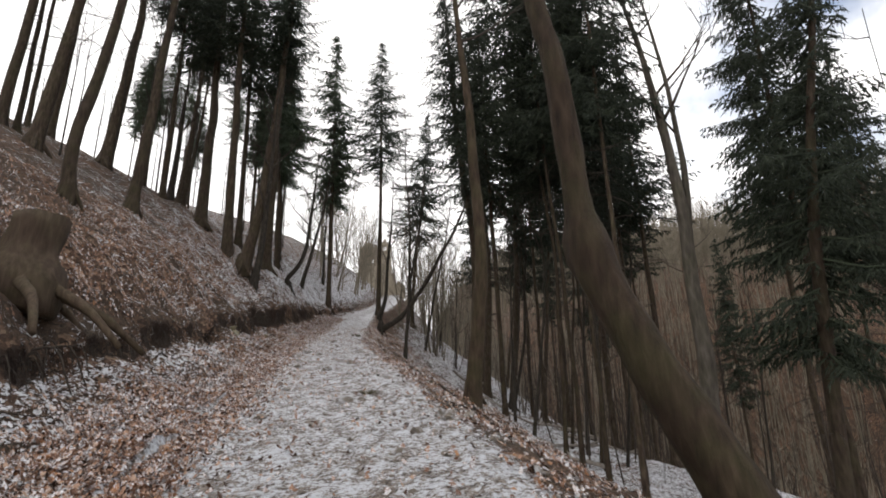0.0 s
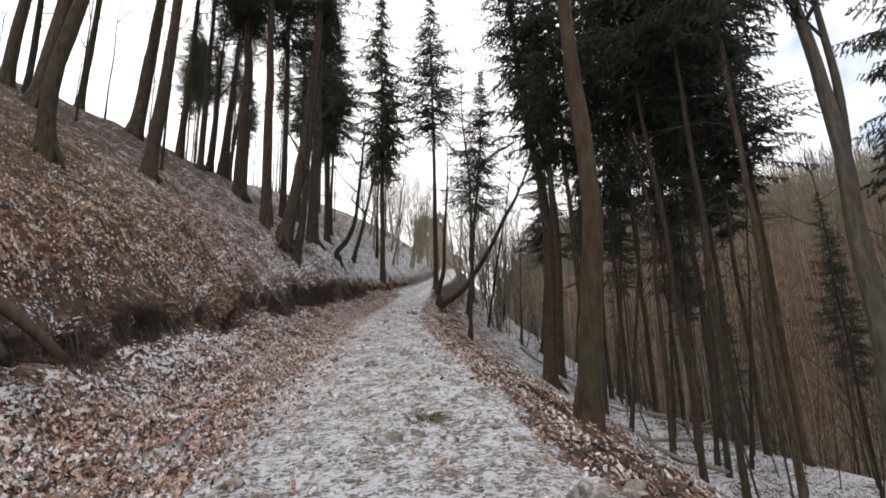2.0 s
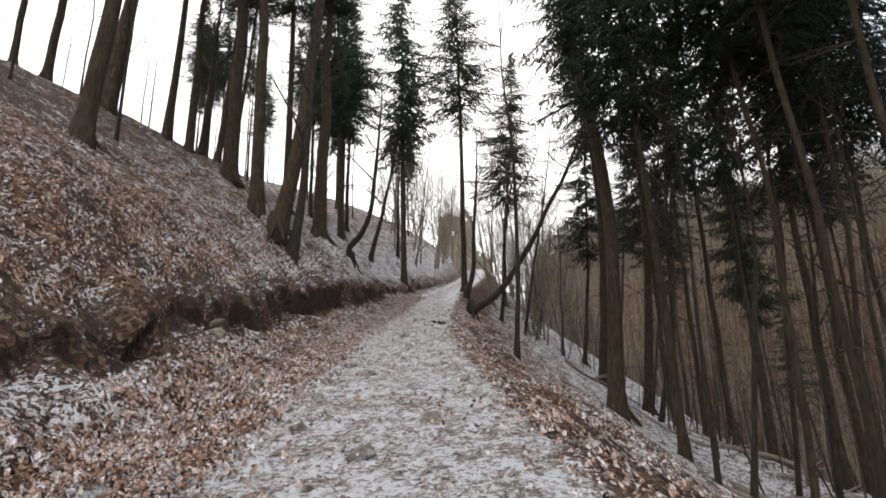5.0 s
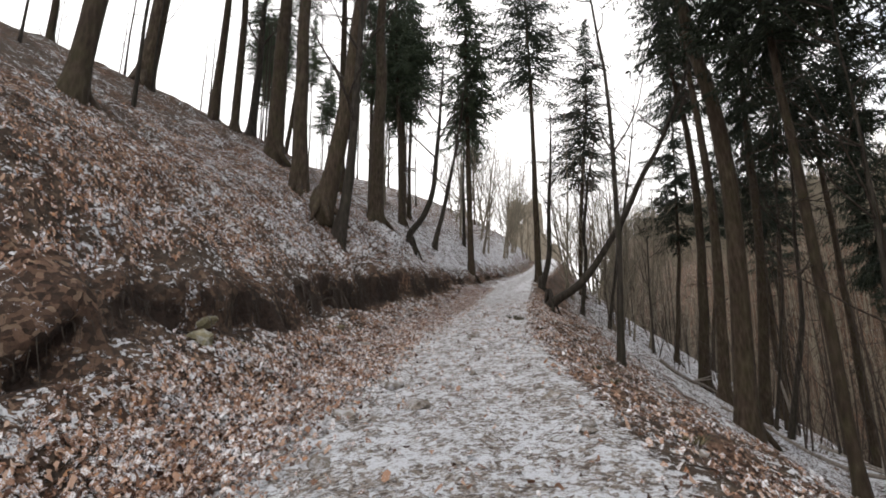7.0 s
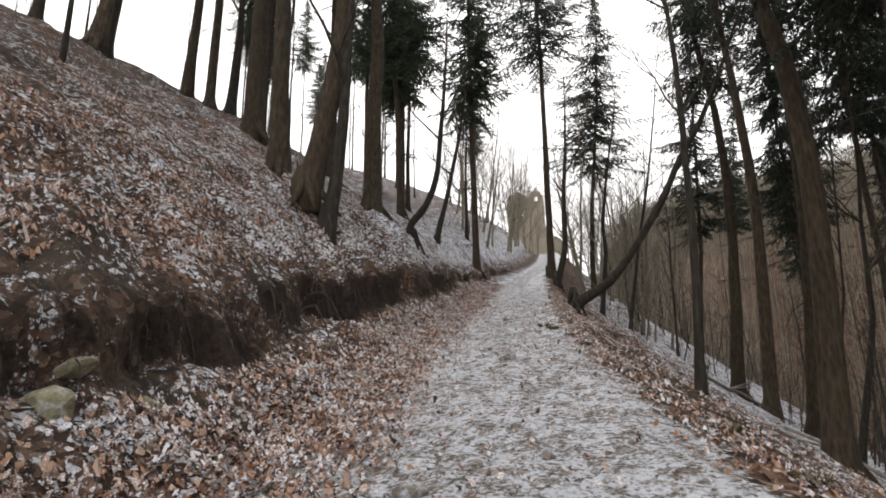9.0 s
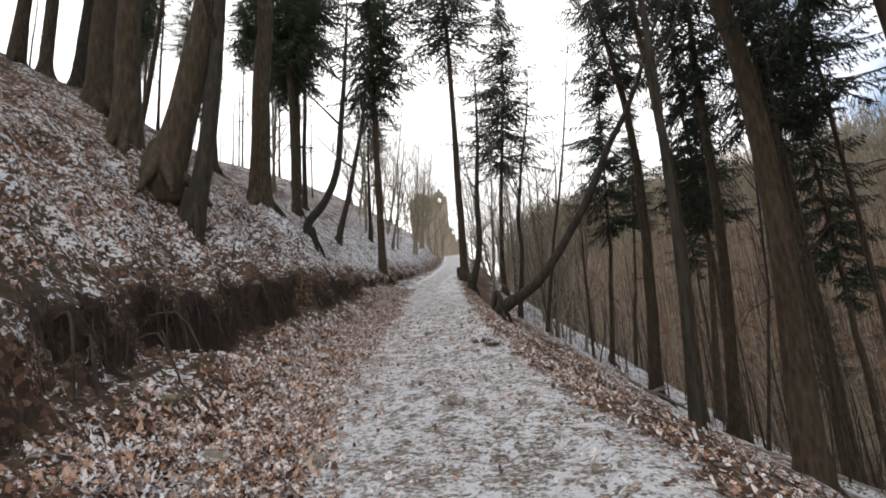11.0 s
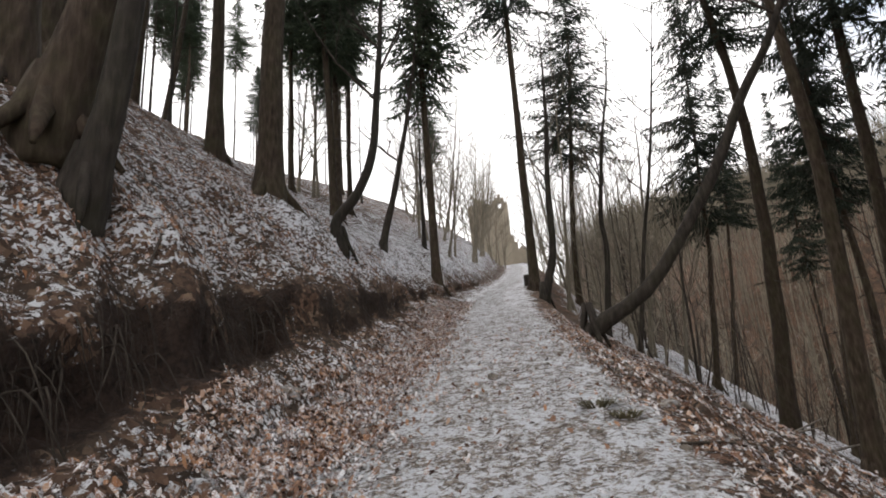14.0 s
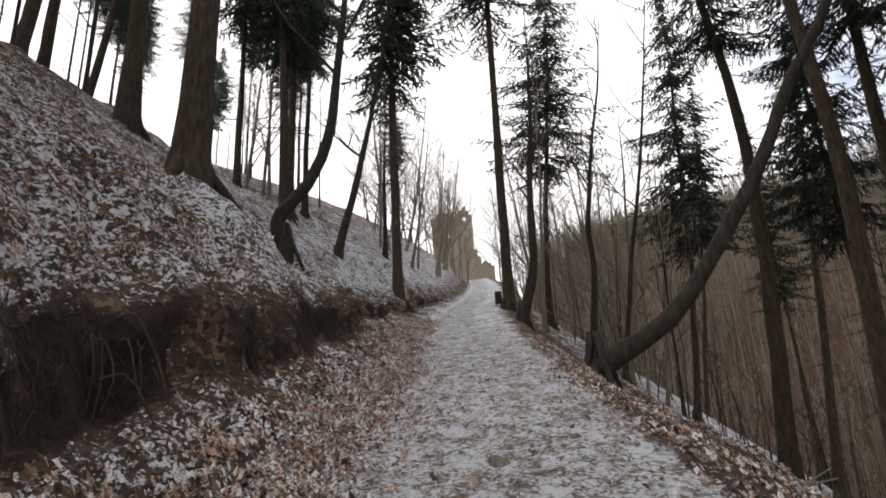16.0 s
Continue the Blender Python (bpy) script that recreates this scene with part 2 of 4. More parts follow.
CUT = [(-60, 1.2), (6, 1.1), (13, 1.2), (19, 1.3), (27, 1.5), (36, 1.3), (45, 0.9), (55, 0.5), (70, 0.1), (600, 0.0)]
BROW = [(-60, 0.9), (22, 0.9), (26.5, 1.3), (36, 1.25), (42, 0.9), (600, 0.9)]
SIDE = [(-60, 0.85), (12, 0.85), (20, 0.5), (36, 0.35), (600, 0.2)]
LIFT = [(-60, 1.0), (38, 1.0), (46, 0.96), (56, 0.96), (80, 1.0), (110, 1.0), (600, 1.0)]


def height(x, y, shift=0.0):
    """Height of the ground, without its fine roughness."""
    x, y = np.asarray(x, float), np.asarray(y, float)
    d = x - curve(y, EDGE)
    wide, cut, z = curve(y, WIDE), curve(y, CUT), curve(y, RISE)
    toe = -d - wide + shift                      # metres west of the foot of the bank
    bank = np.interp(toe, [-1.6, -0.6, 0, 0.5, 1.0, 1.13, 1.25], [0, 0.03, 0.13, 0.37, 0.56, 0.86, 1.0])
    slump = np.interp(toe, [-1.6, -0.6, 0, 0.5, 1.0, 1.13, 1.25], [0, 0.05, 0.2, 0.5, 0.73, 0.9, 1.0])   # more of it has slipped down at the start
    early = np.interp(y, [14, 23], [1, 0])
    bank = (bank + (slump - bank) * early) * cut
    up = np.maximum(toe - 1.25, 0)
    hill = curve(y, LIFT) * (0.84 * up + curve(y, BROW) * (1 - np.exp(-up / 1.2)) - 0.0115 * np.clip(up, 0, 32) ** 2 - np.clip(up - 32, 0, None) * 0.62)
    near = 1 + np.clip((y - 62) / 45, 0, 4)      # the valley closes in further on
    drop = np.interp(np.maximum(d, 0) * near, [0, 0.5, 2, 8, 20, 45, 60, 75, 120, 170, 400], [0, -0.45, -1.6, -6.0, -14.5, -31, -33, -26, 16, 52, 60])
    ease = np.interp(d, [-0.9, -0.3, 0, 0.5, 1.2, 2, 3.5, 5, 8, 11, 15, 20, 30, 45, 60, 75], [0, -0.1, -0.19, -0.1, 0.1, 0.32, 0.42, 0.4, 0.95, 2.6, 4.4, 6.6, 9.5, 10, 7, 0])   # a gentler slope below the start
    drop = drop + ease * np.interp(y, [28, 48], [1, 0])
    drop = np.where(drop > 0, drop * np.interp(y, [60, 80, 100, 150, 200, 300], [0.66, 0.42, 0.22, 0.2, 0.4, 0.85]), drop * np.interp(y, [80, 160, 260], [1, 0.6, 0.3]))
    crown = -0.1 * np.clip((-d - 1.8) / 3, 0, 1) + 0.05 * np.exp(-((d + 0.5) / 0.5) ** 2)
    crown = crown + 0.28 * np.exp(-((y - 49) / 4) ** 2 - ((d + 0.3) / 0.8) ** 2)
    return z + bank + hill + drop + crown


def bank_shift(x, y):
    """How far the foot of the bank wanders."""
    return 0.48 * noise.noise((x * 0.35, y * 0.62, 1.7)) + 0.32 * noise.noise((x * 1.1, y * 1.7, 5.2)) + 0.16 * noise.noise((x * 2.4, y * 4.6, 2))


def fine_height(x, y):
    """Height with hummocks and small roughness, for setting things down."""
    d = x - float(curve(y, EDGE))
    amp = 0.05 if -4 < d < 0.2 else 0.26
    toe = -d - float(curve(y, WIDE))
    bump = 0.10 * noise.noise((x * 2.9, y * 2.1, 6.1)) if toe > 1.5 and d > -17 else 0.0
    return bump + float(height(x, y, bank_shift(x, y) if -2.2 < toe < 3.2 else 0.0)) + amp * noise.noise((x * 0.5, y * 0.5, 0.3)) + 0.55 * amp * noise.noise((x * 1.7, y * 1.7, 4.1))


# ---- ground: one sheet, split where the path runs ----
def ground_sheet():
    def spaced(*runs):
        out = []
        for a, b, step in runs:
            out += list(np.arange(a, b - 1e-6, step))
        return np.array(out + [runs[-1][1]])

    ds = spaced((-420, -120, 50), (-120, -40, 8), (-40, -16, 1.5), (-16, -10, 0.25), (-10, -8, 0.16), (-8, -4.9, 0.1), (-4.9, -3.2, 0.06), (-3.2, 1.2, 0.09), (1.2, 4, 0.2), (4, 12, 0.5), (12, 60, 3), (60, 180, 8), (180, 700, 65))
    ys = spaced((-60, -6, 3), (-6, 3, 0.5), (3, 36, 0.11), (36, 60, 0.3), (60, 120, 2.5), (120, 300, 15), (300, 900, 75))
    edge = curve(ys, EDGE)
    wide, cut = curve(ys, WIDE), curve(ys, CUT)
    D, Y = np.meshgrid(ds, ys)
    # the foot of the bank wanders
    X = edge[:, None] + D
    toe = -D - wide[:, None]
    shift = np.zeros_like(D)
    for i, j in zip(*np.nonzero((toe > -2.2) & (toe < 3.2) & (Y < 70))):
        shift[i, j] = bank_shift(X[i, j], Y[i, j])
    Z = height(X, Y, shift)
    toe = toe + shift
    verts = np.stack([X, Y, Z], -1).reshape(-1, 3)
    flat_d, flat_toe = D.reshape(-1), toe.reshape(-1)
    cutv = np.repeat(cut, len(ds))
    for i, (x, y, z) in enumerate(verts):
        d, t = flat_d[i], flat_toe[i]
        if abs(d) > 60 or y > 130:
            verts[i, 2] += 4 * noise.noise((x * 0.02, y * 0.02, 0.7)) if d > 20 or d < -60 else 0
            continue
        amp = 0.05 if -4 < d < 0.2 else 0.26
        verts[i, 2] += amp * noise.noise((x * 0.5, y * 0.5, 0.3)) + 0.55 * amp * noise.noise((x * 1.7, y * 1.7, 4.1)) + (0.10 * noise.noise((x * 2.9, y * 2.1, 6.1)) if t > 1.5 and d > -17 else 0) + 0.022 * noise.noise((x * 6.5, y * 6.5, 2.2)) + 0.012 * noise.noise((x * 15, y * 15, 7.2))
        if cutv[i] > 0.3 and 0.45 < t < 1.7:
            # turf overhangs the scarp; the scarp is hollowed and ragged
            over = math.exp(-((t - 1.33) / 0.14) ** 2) * 0.20 - math.exp(-((t - 1.03) / 0.12) ** 2) * 0.12
            verts[i, 0] += over * (0.6 + 1.3 * noise.noise((x * 0.6, y * 1.3, 9)))
            rough = math.exp(-((t - 1.1) / 0.45) ** 2)
            verts[i, 2] += (0.13 * noise.noise((x * 3.1, y * 3.1, 3.3)) + 0.07 * noise.noise((x * 8, y * 8, 1.3))) * rough
            verts[i, 0] += 0.09 * noise.noise((x * 7, y * 7, 6.3)) * rough
    flat_y = Y.reshape(-1)
    road = np.interp(flat_d + np.where(flat_d < -1.6, curve(flat_y, SIDE), 0), [-4.4, -3.8, -3.2, -2.5, -1.0, -0.55, 0.1], [0.0, 0.22, 0.6, 0.9, 0.9, 0.5, -0.1])
    far = np.interp(flat_y, [36, 44], [0, 1])
    road = road * (1 - far) + far * np.interp(flat_d, [-3.6, -3.0, -2.6, -1.8, -1.4, -0.8], [0.1, 0.4, 0.85, 0.85, 0.45, 0.0])
    # where the scarp is bare soil, painted darker for shade below the turf
    soil_shade = np.where(cutv > 0.25, np.interp(flat_toe, [0.5, 0.85, 1.0, 1.26, 1.38, 1.7], [0.0, 0.5, 1.0, 1.0, 0.35, 0.0]), 0) * np.interp(cutv, [0.25, 0.9], [0.2, 1.0]) * np.interp(flat_y, [13, 23], [0.78, 1.0])
    for i in np.nonzero(soil_shade > 0.05)[0]:
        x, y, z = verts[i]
        soil_shade[i] *= min(1.15, max(0.25, 0.55 + 0.8 * noise.noise((x * 0.5, y * 0.7, z)) + 0.9 * noise.noise((x * 2, y * 2.4, z * 2)) + float(np.interp(y, [22, 26, 34, 40], [0, 0.25, 0.25, 0]))))
    snow = np.interp(flat_d, [-30, -8, -5.3, -4.6, -3.4, -2.6, -0.6, 0, 1.5, 5, 14], [0.13, 0.14, 0.16, 0.10, 0.10, 0.28, 0.30, 0.17, 0.22, 0.29, 0.31])
    snow = snow + np.clip((flat_d - np.interp(flat_y, [28, 50], [34, 13])) / 14, 0, 1) * -0.22 + np.interp(flat_toe, [1.3, 1.7, 4, 9], [0, 1, 1, 0.3]) * np.interp(flat_y, [12, 25, 40, 120], [0.0, 0.10, 0.11, 0.06])
    # snow lies longest on the foot of the bank; the lip of the drop is blown bare
    snow = snow + np.interp(flat_toe, [-1.0, -0.3, 0.7, 1.0], [0, 0.10, 0.10, 0]) - np.interp(flat_d, [-0.7, -0.2, 0.9, 1.6], [0, 0.12, 0.12, 0])
    snow = snow + np.interp(flat_y, [34, 44], [0, 0.05]) * (flat_d < 0)
    ncol = len(ds)
    lo, hi = int(np.argmin(abs(ds + 3.3))), int(np.argmin(abs(ds - 0.03)))
    for name, a, b, label in (("ground_bank", 0, lo, "leaf-strewn bank with a dusting of snow"), ("path", lo, hi, "trodden forest track of gravel under thin snow"), ("ground_valley", hi, ncol - 1, "steep wooded slope with leaves and snow")):
        cols = np.arange(a, b + 1)
        idx = (np.arange(len(ys))[:, None] * ncol + cols[None]).reshape(-1)
        n = len(cols)
        r, c = np.meshgrid(np.arange(len(ys) - 1), np.arange(n - 1), indexing="ij")
        q = (r * n + c).reshape(-1)
        me = bpy.data.meshes.new(name)
        me.from_pydata(verts[idx].tolist(), [], np.stack([q, q + 1, q + n + 1, q + n], 1).tolist())
        me.polygons.foreach_set("use_smooth", [True] * len(me.polygons))
        for key, values in (("road", road), ("soil_shade", soil_shade), ("snow", snow)):
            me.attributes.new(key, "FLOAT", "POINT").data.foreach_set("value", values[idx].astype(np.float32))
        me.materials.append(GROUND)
        tagged(new(name, me), label, "ground", kind="structure")


ground_sheet()


# ---- trees ----
def trunk_shape(rng, bends, dia, tall, sides=12, flare=1.0):
    """Spine and radii of a trunk from its foot at the origin, and the mesh shape."""
    ctl = [Vector((0, 0, -0.5)), Vector((0, 0, 0))] + [Vector(b) for b in bends]
    last, before = ctl[-1], ctl[-2]
    step = (last - before).normalized()
    lean = Vector((step.x, step.y, max(step.z, 0.4)))
    while ctl[-1].z < tall - 1:
        lean = (lean * 0.75 + Vector((0, 0, 0.25))).normalized()
        ctl.append(ctl[-1] + lean * min(4.0, max(1.0, tall - ctl[-1].z)))
    n = max(24, int(tall * 2.2)) if len(bends) > 2 else max(10, int(tall * 1.3))
    pts = spline(ctl, n)
    for i, p in enumerate(pts[2:], 2):
        k = min(0.12, 0.02 * p.z)
        p.x += k * noise.noise((p.z * 0.35, rng.random() * 0.1, dia * 40))
        p.y += k * noise.noise((p.z * 0.35, 7, dia * 40))
    radii = []
    for p in pts:
        h = max(p.z, 0)
        base = 0.5 * dia * (1 - 0.93 * min(h / tall, 1) ** 1.15)
        if len(bends) > 5:
            # an old break: stout below the knot, thinner above it
            base *= 1.1 - 0.26 * min(max((h - 2.75) / 0.4, 0), 1) + 0.24 * math.exp(-((h - 2.85) / 0.2) ** 2)
        radii.append(max(base, 0.012) * (1 + flare * 0.45 * math.exp(-h / (0.22 + dia * 0.5))))
    shape = Shape()
    shape.tube(pts, radii, sides, lumps=0.24 if len(bends) > 5 else 0.14)
    if flare > 0.5 and dia > 0.25:
        # root spurs
        for k in range(rng.randint(4, 6)):
            a = rng.random() * 6.3
            out = Vector((math.cos(a), math.sin(a), 0))
            r = dia * 0.5
            shape.tube([out * r * 0.35 + Vector((0, 0, 0.5 + r)), out * r * 1.15 + Vector((0, 0, 0.16)), out * r * 2.0 + Vector((0, 0, -0.12)), out * r * 3.0 + Vector((0, 0, -0.5))], [r * 0.45, r * 0.42, r * 0.3, r * 0.12], 6)
    return shape, pts, radii


def spruce_crown(seed, tall, wide, thick=1.0):
    """A crown of whorled, drooping boughs with hanging sprays of needles."""
    rng = random.Random(seed)
    v, f = [], []
    z = 0.0
    while z < tall:
        frac = z / tall
        reach = wide * ((1 - frac) ** 0.8) * (0.55 + 0.45 * min(1, frac * 5 + 0.3)) + 0.12
        for k in range(rng.randint(4, 6)):
            if rng.random() < 0.12:
                continue
            az = rng.random() * 6.283
            r = reach * rng.uniform(0.35, 1.2)
            out, side = Vector((math.cos(az), math.sin(az), 0)), Vector((-math.sin(az), math.cos(az), 0))
            sag = rng.uniform(0.25, 0.6) * (1 - frac * 0.9)
            foot = Vector((0, 0, z + rng.uniform(-0.15, 0.15)))

            def at(s):
                return foot + out * (r * s) + Vector((0, 0, r * (-sag * s + 0.35 * sag * s * s + 0.12 * s)))

            i = len(v)
            w = 0.012 + 0.008 * r
            for s in (0, 0.5, 1):
                p = at(s)
                v.extend((p + side * w * (1.1 - s), p - side * w * (1.1 - s), p + Vector((0, 0, w * (1.2 - s)))))
            for m in (0, 3):
                for a, b in ((0, 1), (1, 2), (2, 0)):
                    f.append((i + m + a, i + m + b, i + m + 3 + b, i + m + 3 + a))
            s = 0.08 + rng.random() * 0.1
            while s < 1.03:
                p = at(s)
                for sgn in (-1, 1):
                    ln = (0.16 + 0.24 * r * (1.05 - s) ** 0.7) * rng.uniform(0.6, 1.25)
                    tip = p + (side * sgn * rng.uniform(0.35, 1.0) + out * rng.uniform(0.2, 0.8) + Vector((0, 0, -rng.uniform(0.1, 0.8)))) * ln
                    n = 12
                    for q in range(n):
                        a = p.lerp(tip, q / n * 0.85)
                        b = tip if q == 0 else a + (tip - p) * rng.uniform(0.12, 0.3) + Vector((rng.uniform(-1, 1), rng.uniform(-1, 1), rng.uniform(-1.0, 0.3))) * (0.24 * ln)
                        wv = (b - a).cross(Vector((rng.uniform(-1, 1), rng.uniform(-1, 1), rng.uniform(-0.4, 0.4))))
                        if wv.length < 1e-5:
                            continue
                        wv = wv.normalized() * rng.uniform(0.012, 0.028) * thick
                        j = len(v)
                        v.extend((a + wv, a - wv, b))
                        f.append((j, j + 1, j + 2))
                s += (0.145 + rng.random() * 0.07) / max(r, 0.6)
        z += rng.uniform(0.15, 0.32)
    shape = Shape()
    shape.v, shape.f = v, f
    return shape


CROWNS = [spruce_crown(s, 11, 2.9).mesh("spruce_crown", NEEDLES, False) for s in (1, 2, 3, 6)]
THIN_CROWNS = [spruce_crown(s, 11, 2.7, 1.25).mesh("pine_crown", PALE_NEEDLES, False) for s in (4, 5)]


def stubs(rng, pts, radii, lo, hi, count, reach):
    """Dead side branches on a bare trunk."""
    shape = Shape()
    for _ in range(count):
        z = rng.uniform(lo, hi)
        i = min(range(len(pts)), key=lambda k: abs(pts[k].z - z))
        a = rng.random() * 6.283
        out = Vector((math.cos(a), math.sin(a), 0))
        ln = reach * rng.uniform(0.25, 1.0)
        droop = rng.uniform(-0.5, 0.15)
        p = pts[i] + out * radii[i] * 0.8
        mid = p + out * ln * 0.55 + Vector((0, 0, droop * ln * 0.4))
        end = p + out * ln + Vector((rng.uniform(-0.2, 0.2) * ln, rng.uniform(-0.2, 0.2) * ln, droop * ln))
        r = 0.008 + 0.008 * ln
        shape.tube([p, mid, end], [r, r * 0.7, r * 0.25], 3, False)
        if ln > 0.5:
            for _ in range(2):
                q = p.lerp(end, rng.uniform(0.4, 0.9))
                shape.tube([q, q + Vector((rng.uniform(-1, 1), rng.uniform(-1, 1), rng.uniform(-0.7, 0.3))) * ln * 0.3], [r * 0.4, r * 0.15], 3, False)
    return shape


def limbs(rng, shape, p, way, ln, r, depth):
    """A branching limb of a bare broadleaf tree."""
    n = 4 if depth > 1 else 3
    pts, q, d = [p], p, way
    for _ in range(n):
        d = (d + Vector((rng.uniform(-1, 1), rng.uniform(-1, 1), rng.uniform(-0.5, 0.9))) * 0.2 + Vector((0, 0, 0.09))).normalized()
        q = q + d * (ln / n)
        pts.append(q)
    shape.tube(pts, [r * (1 - 0.75 * i / n) for i in range(n + 1)], 5 if depth > 2 else 3, False)
    if depth <= 0:
        return
    for k in range(rng.randint(3, 4) if depth > 1 else rng.randint(3, 5)):
        i = rng.randint(1, n)
        side = Vector((rng.uniform(-1, 1), rng.uniform(-1, 1), rng.uniform(-0.15, 0.8))).normalized()
        limbs(rng, shape, pts[i], (d * 0.75 + side * 0.85).normalized(), ln * rng.uniform(0.42, 0.7), r * (1 - 0.75 * i / n) * 0.65, depth - 1)


count = 0


def spruce(x, y, dia, tall, bends=(), crown=0.5, wide=1.0, bark=None, needles=None, dead=1.0, label=""):
    """A conifer: trunk, dead lower branches, crown."""
    global count
    count += 1
    rng = random.Random(count * 7 + 3)
    z = fine_height(x, y)
    tree = new("spruce_tree")
    tree.location = (x, y, z)
    shape, pts, radii = trunk_shape(rng, bends, dia, tall, 12 if dia > 0.2 else 8)
    part("trunk", shape.mesh("trunk", bark or BARK), tree)
    lo = tall * crown
    if dead:
        tagged(part("dead_twig", stubs(rng, pts, radii, max(1.6, lo * 0.3), lo * 1.1, int(34 * dead), 1.5).mesh("dead_twig", TWIG), tree, "thin dead twigs"), kind="stuff")
    i = min(range(len(pts)), key=lambda k: abs(pts[k].z - lo))
    head = part("crown", rng.choice(needles or CROWNS), tree, "dark green needles")
    head.location = pts[i]
    top = pts[-1] - pts[i]
    head.scale = (wide * rng.uniform(0.9, 1.1), wide * rng.uniform(0.9, 1.1), (tall - lo + 0.6) / 11)
    head.rotation_euler = (-math.atan2(top.y, top.z), math.atan2(top.x, top.z), 0)
    return tagged(tree, label or "tall spruce with a bare lower trunk and dark needles", "tree")


def broadleaf(x, y, dia, tall, bends=(), low=0.35, spread=1.0, boughs=9, bark=None, depth=2, flare=1.0, label="", twig=None):
    """A leafless broadleaf tree: trunk and branches."""
    global count
    count += 1
    rng = random.Random(count * 11 + 5)
    tree = new("bare_tree")
    tree.location = (x, y, fine_height(x, y))
    shape, pts, radii = trunk_shape(rng, bends, dia, tall, 12 if dia > 0.2 else 8, flare)
    part("trunk", shape.mesh("trunk", bark or DARKBARK), tree)
    for k in range(boughs):
        twigs = Shape()
        h = tall * (low + (0.97 - low) * (k + rng.random() * 0.6) / boughs)
        i = min(range(len(pts)), key=lambda m: abs(pts[m].z - h))
        a = rng.random() * 6.283
        rise = rng.uniform(0.45, 1.2)
        way = Vector((math.cos(a), math.sin(a), rise)).normalized()
        limbs(rng, twigs, pts[i], way, spread * (tall - h * 0.72) * rng.uniform(0.22, 0.36) + 0.4, max(radii[i] * 0.55, 0.026), depth)
        part("branch", twigs.mesh("branch", twig or TWIG), tree)
    return tagged(tree, label or "leafless young tree with a thin dark trunk", "tree")


# the trees along the path
spruce(-17.93, 20.71, 0.45, 23.0, [(0.15, 0.13, 5.76)], crown=0.55)
spruce(-15.15, 19.20, 0.51, 23.0, [(0.34, 0.31, 5.45)], crown=0.55)
spruce(-10.22, 14.52, 0.35, 23.0, [(-0.04, -0.04, 1.74), (0.25, 0.21, 4.91)], crown=0.55)
spruce(-19.25, 34.07, 0.44, 23.0, [(0.23, 0.14, 11.41)], crown=0.55)
spruce(-13.45, 36.26, 0.44, 23.0, [(-0.09, -0.03, 10.96)], crown=0.55)
spruce(-18.79, 29.15, 0.70, 23.0, [(0.17, 0.18, 2.89)], crown=0.55)
spruce(-12.02, 20.75, 0.46, 23.0, [(0.11, 0.14, 2.42)], crown=0.55)
spruce(-22.53, 29.67, 0.40, 23.0, [(0.04, 0.05, 1.76)], crown=0.55)
spruce(-17.32, 33.13, 0.38, 23.0, [(0.01, 0.01, 4.45)], crown=0.55)
broadleaf(-17.93, 35.25, 0.47, 12.0, [(0.07, 0.05, 1.57), (0.16, 0.12, 5.26)])
spruce(-13.71, 30.87, 0.65, 23.0, [(0.01, 0.00, 5.13)], crown=0.45, wide=1.3)
spruce(-10.95, 28.05, 0.52, 23.0, [(-0.10, -0.06, 6.10)], crown=0.55)
spruce(-9.98, 27.75, 0.60, 23.0, [(0.34, 0.18, 1.75), (0.77, 0.41, 5.74)], crown=0.55)
broadleaf(-9.36, 27.75, 0.35, 12.0, [(0.23, 0.11, 1.75), (0.33, 0.16, 3.89)])
spruce(-13.47, 45.45, 0.39, 23.0, [(-0.37, -0.13, 11.25)], crown=0.36, wide=1.2, needles=THIN_CROWNS)
spruce(-18.99, 38.51, 0.41, 23.0, [(0.14, 0.15, 2.22)], crown=0.55)
spruce(-19.03, 39.47, 0.34, 23.0, [(0.06, 0.06, 3.03)], crown=0.55)
spruce(-21.30, 43.95, 0.32, 23.0, [(0.44, 0.39, 5.50)], crown=0.55)
spruce(-11.16, 35.13, 0.67, 23.0, [(0.08, 0.05, 3.99)], crown=0.6, dead=0.3)
spruce(-14.29, 47.94, 0.39, 23.0, [(0.00, 0.00, 9.68)], crown=0.36, wide=1.5, needles=THIN_CROWNS)
spruce(-15.79, 53.80, 0.33, 23.0, [(0.18, 0.07, 12.15)], crown=0.55)
broadleaf(-10.23, 37.61, 0.32, 12.0, [(-0.13, -0.06, 0.79), (0.48, 0.20, 1.76), (0.97, 0.40, 3.33), (1.24, 0.51, 6.22)])
broadleaf(-11.33, 45.29, 0.33, 12.0, [(0.20, 0.06, 1.21), (0.90, 0.28, 4.04), (1.68, 0.52, 8.75)])
spruce(-9.85, 49.26, 0.45, 27.0, [(0.01, 0.00, 14.00)], crown=0.34, wide=1.6, needles=THIN_CROWNS)
broadleaf(-12.09, 57.24, 0.26, 12.0, [(0.12, 0.02, 7.52)])
spruce(-5.18, 46.89, 0.41, 26.0, [(0.12, -0.00, 5.72), (0.18, -0.00, 13.94)], crown=0.5, dead=0.5, wide=1.5)
broadleaf(-4.81, 44.18, 0.32, 12.0, [(0.47, -0.01, 1.61), (0.63, -0.02, 3.59), (1.02, -0.03, 8.60)])
spruce(-2.87, 58.07, 0.39, 25.0, [(0.21, -0.02, 4.95), (1.38, -0.10, 15.37)], crown=0.42, wide=1.5)
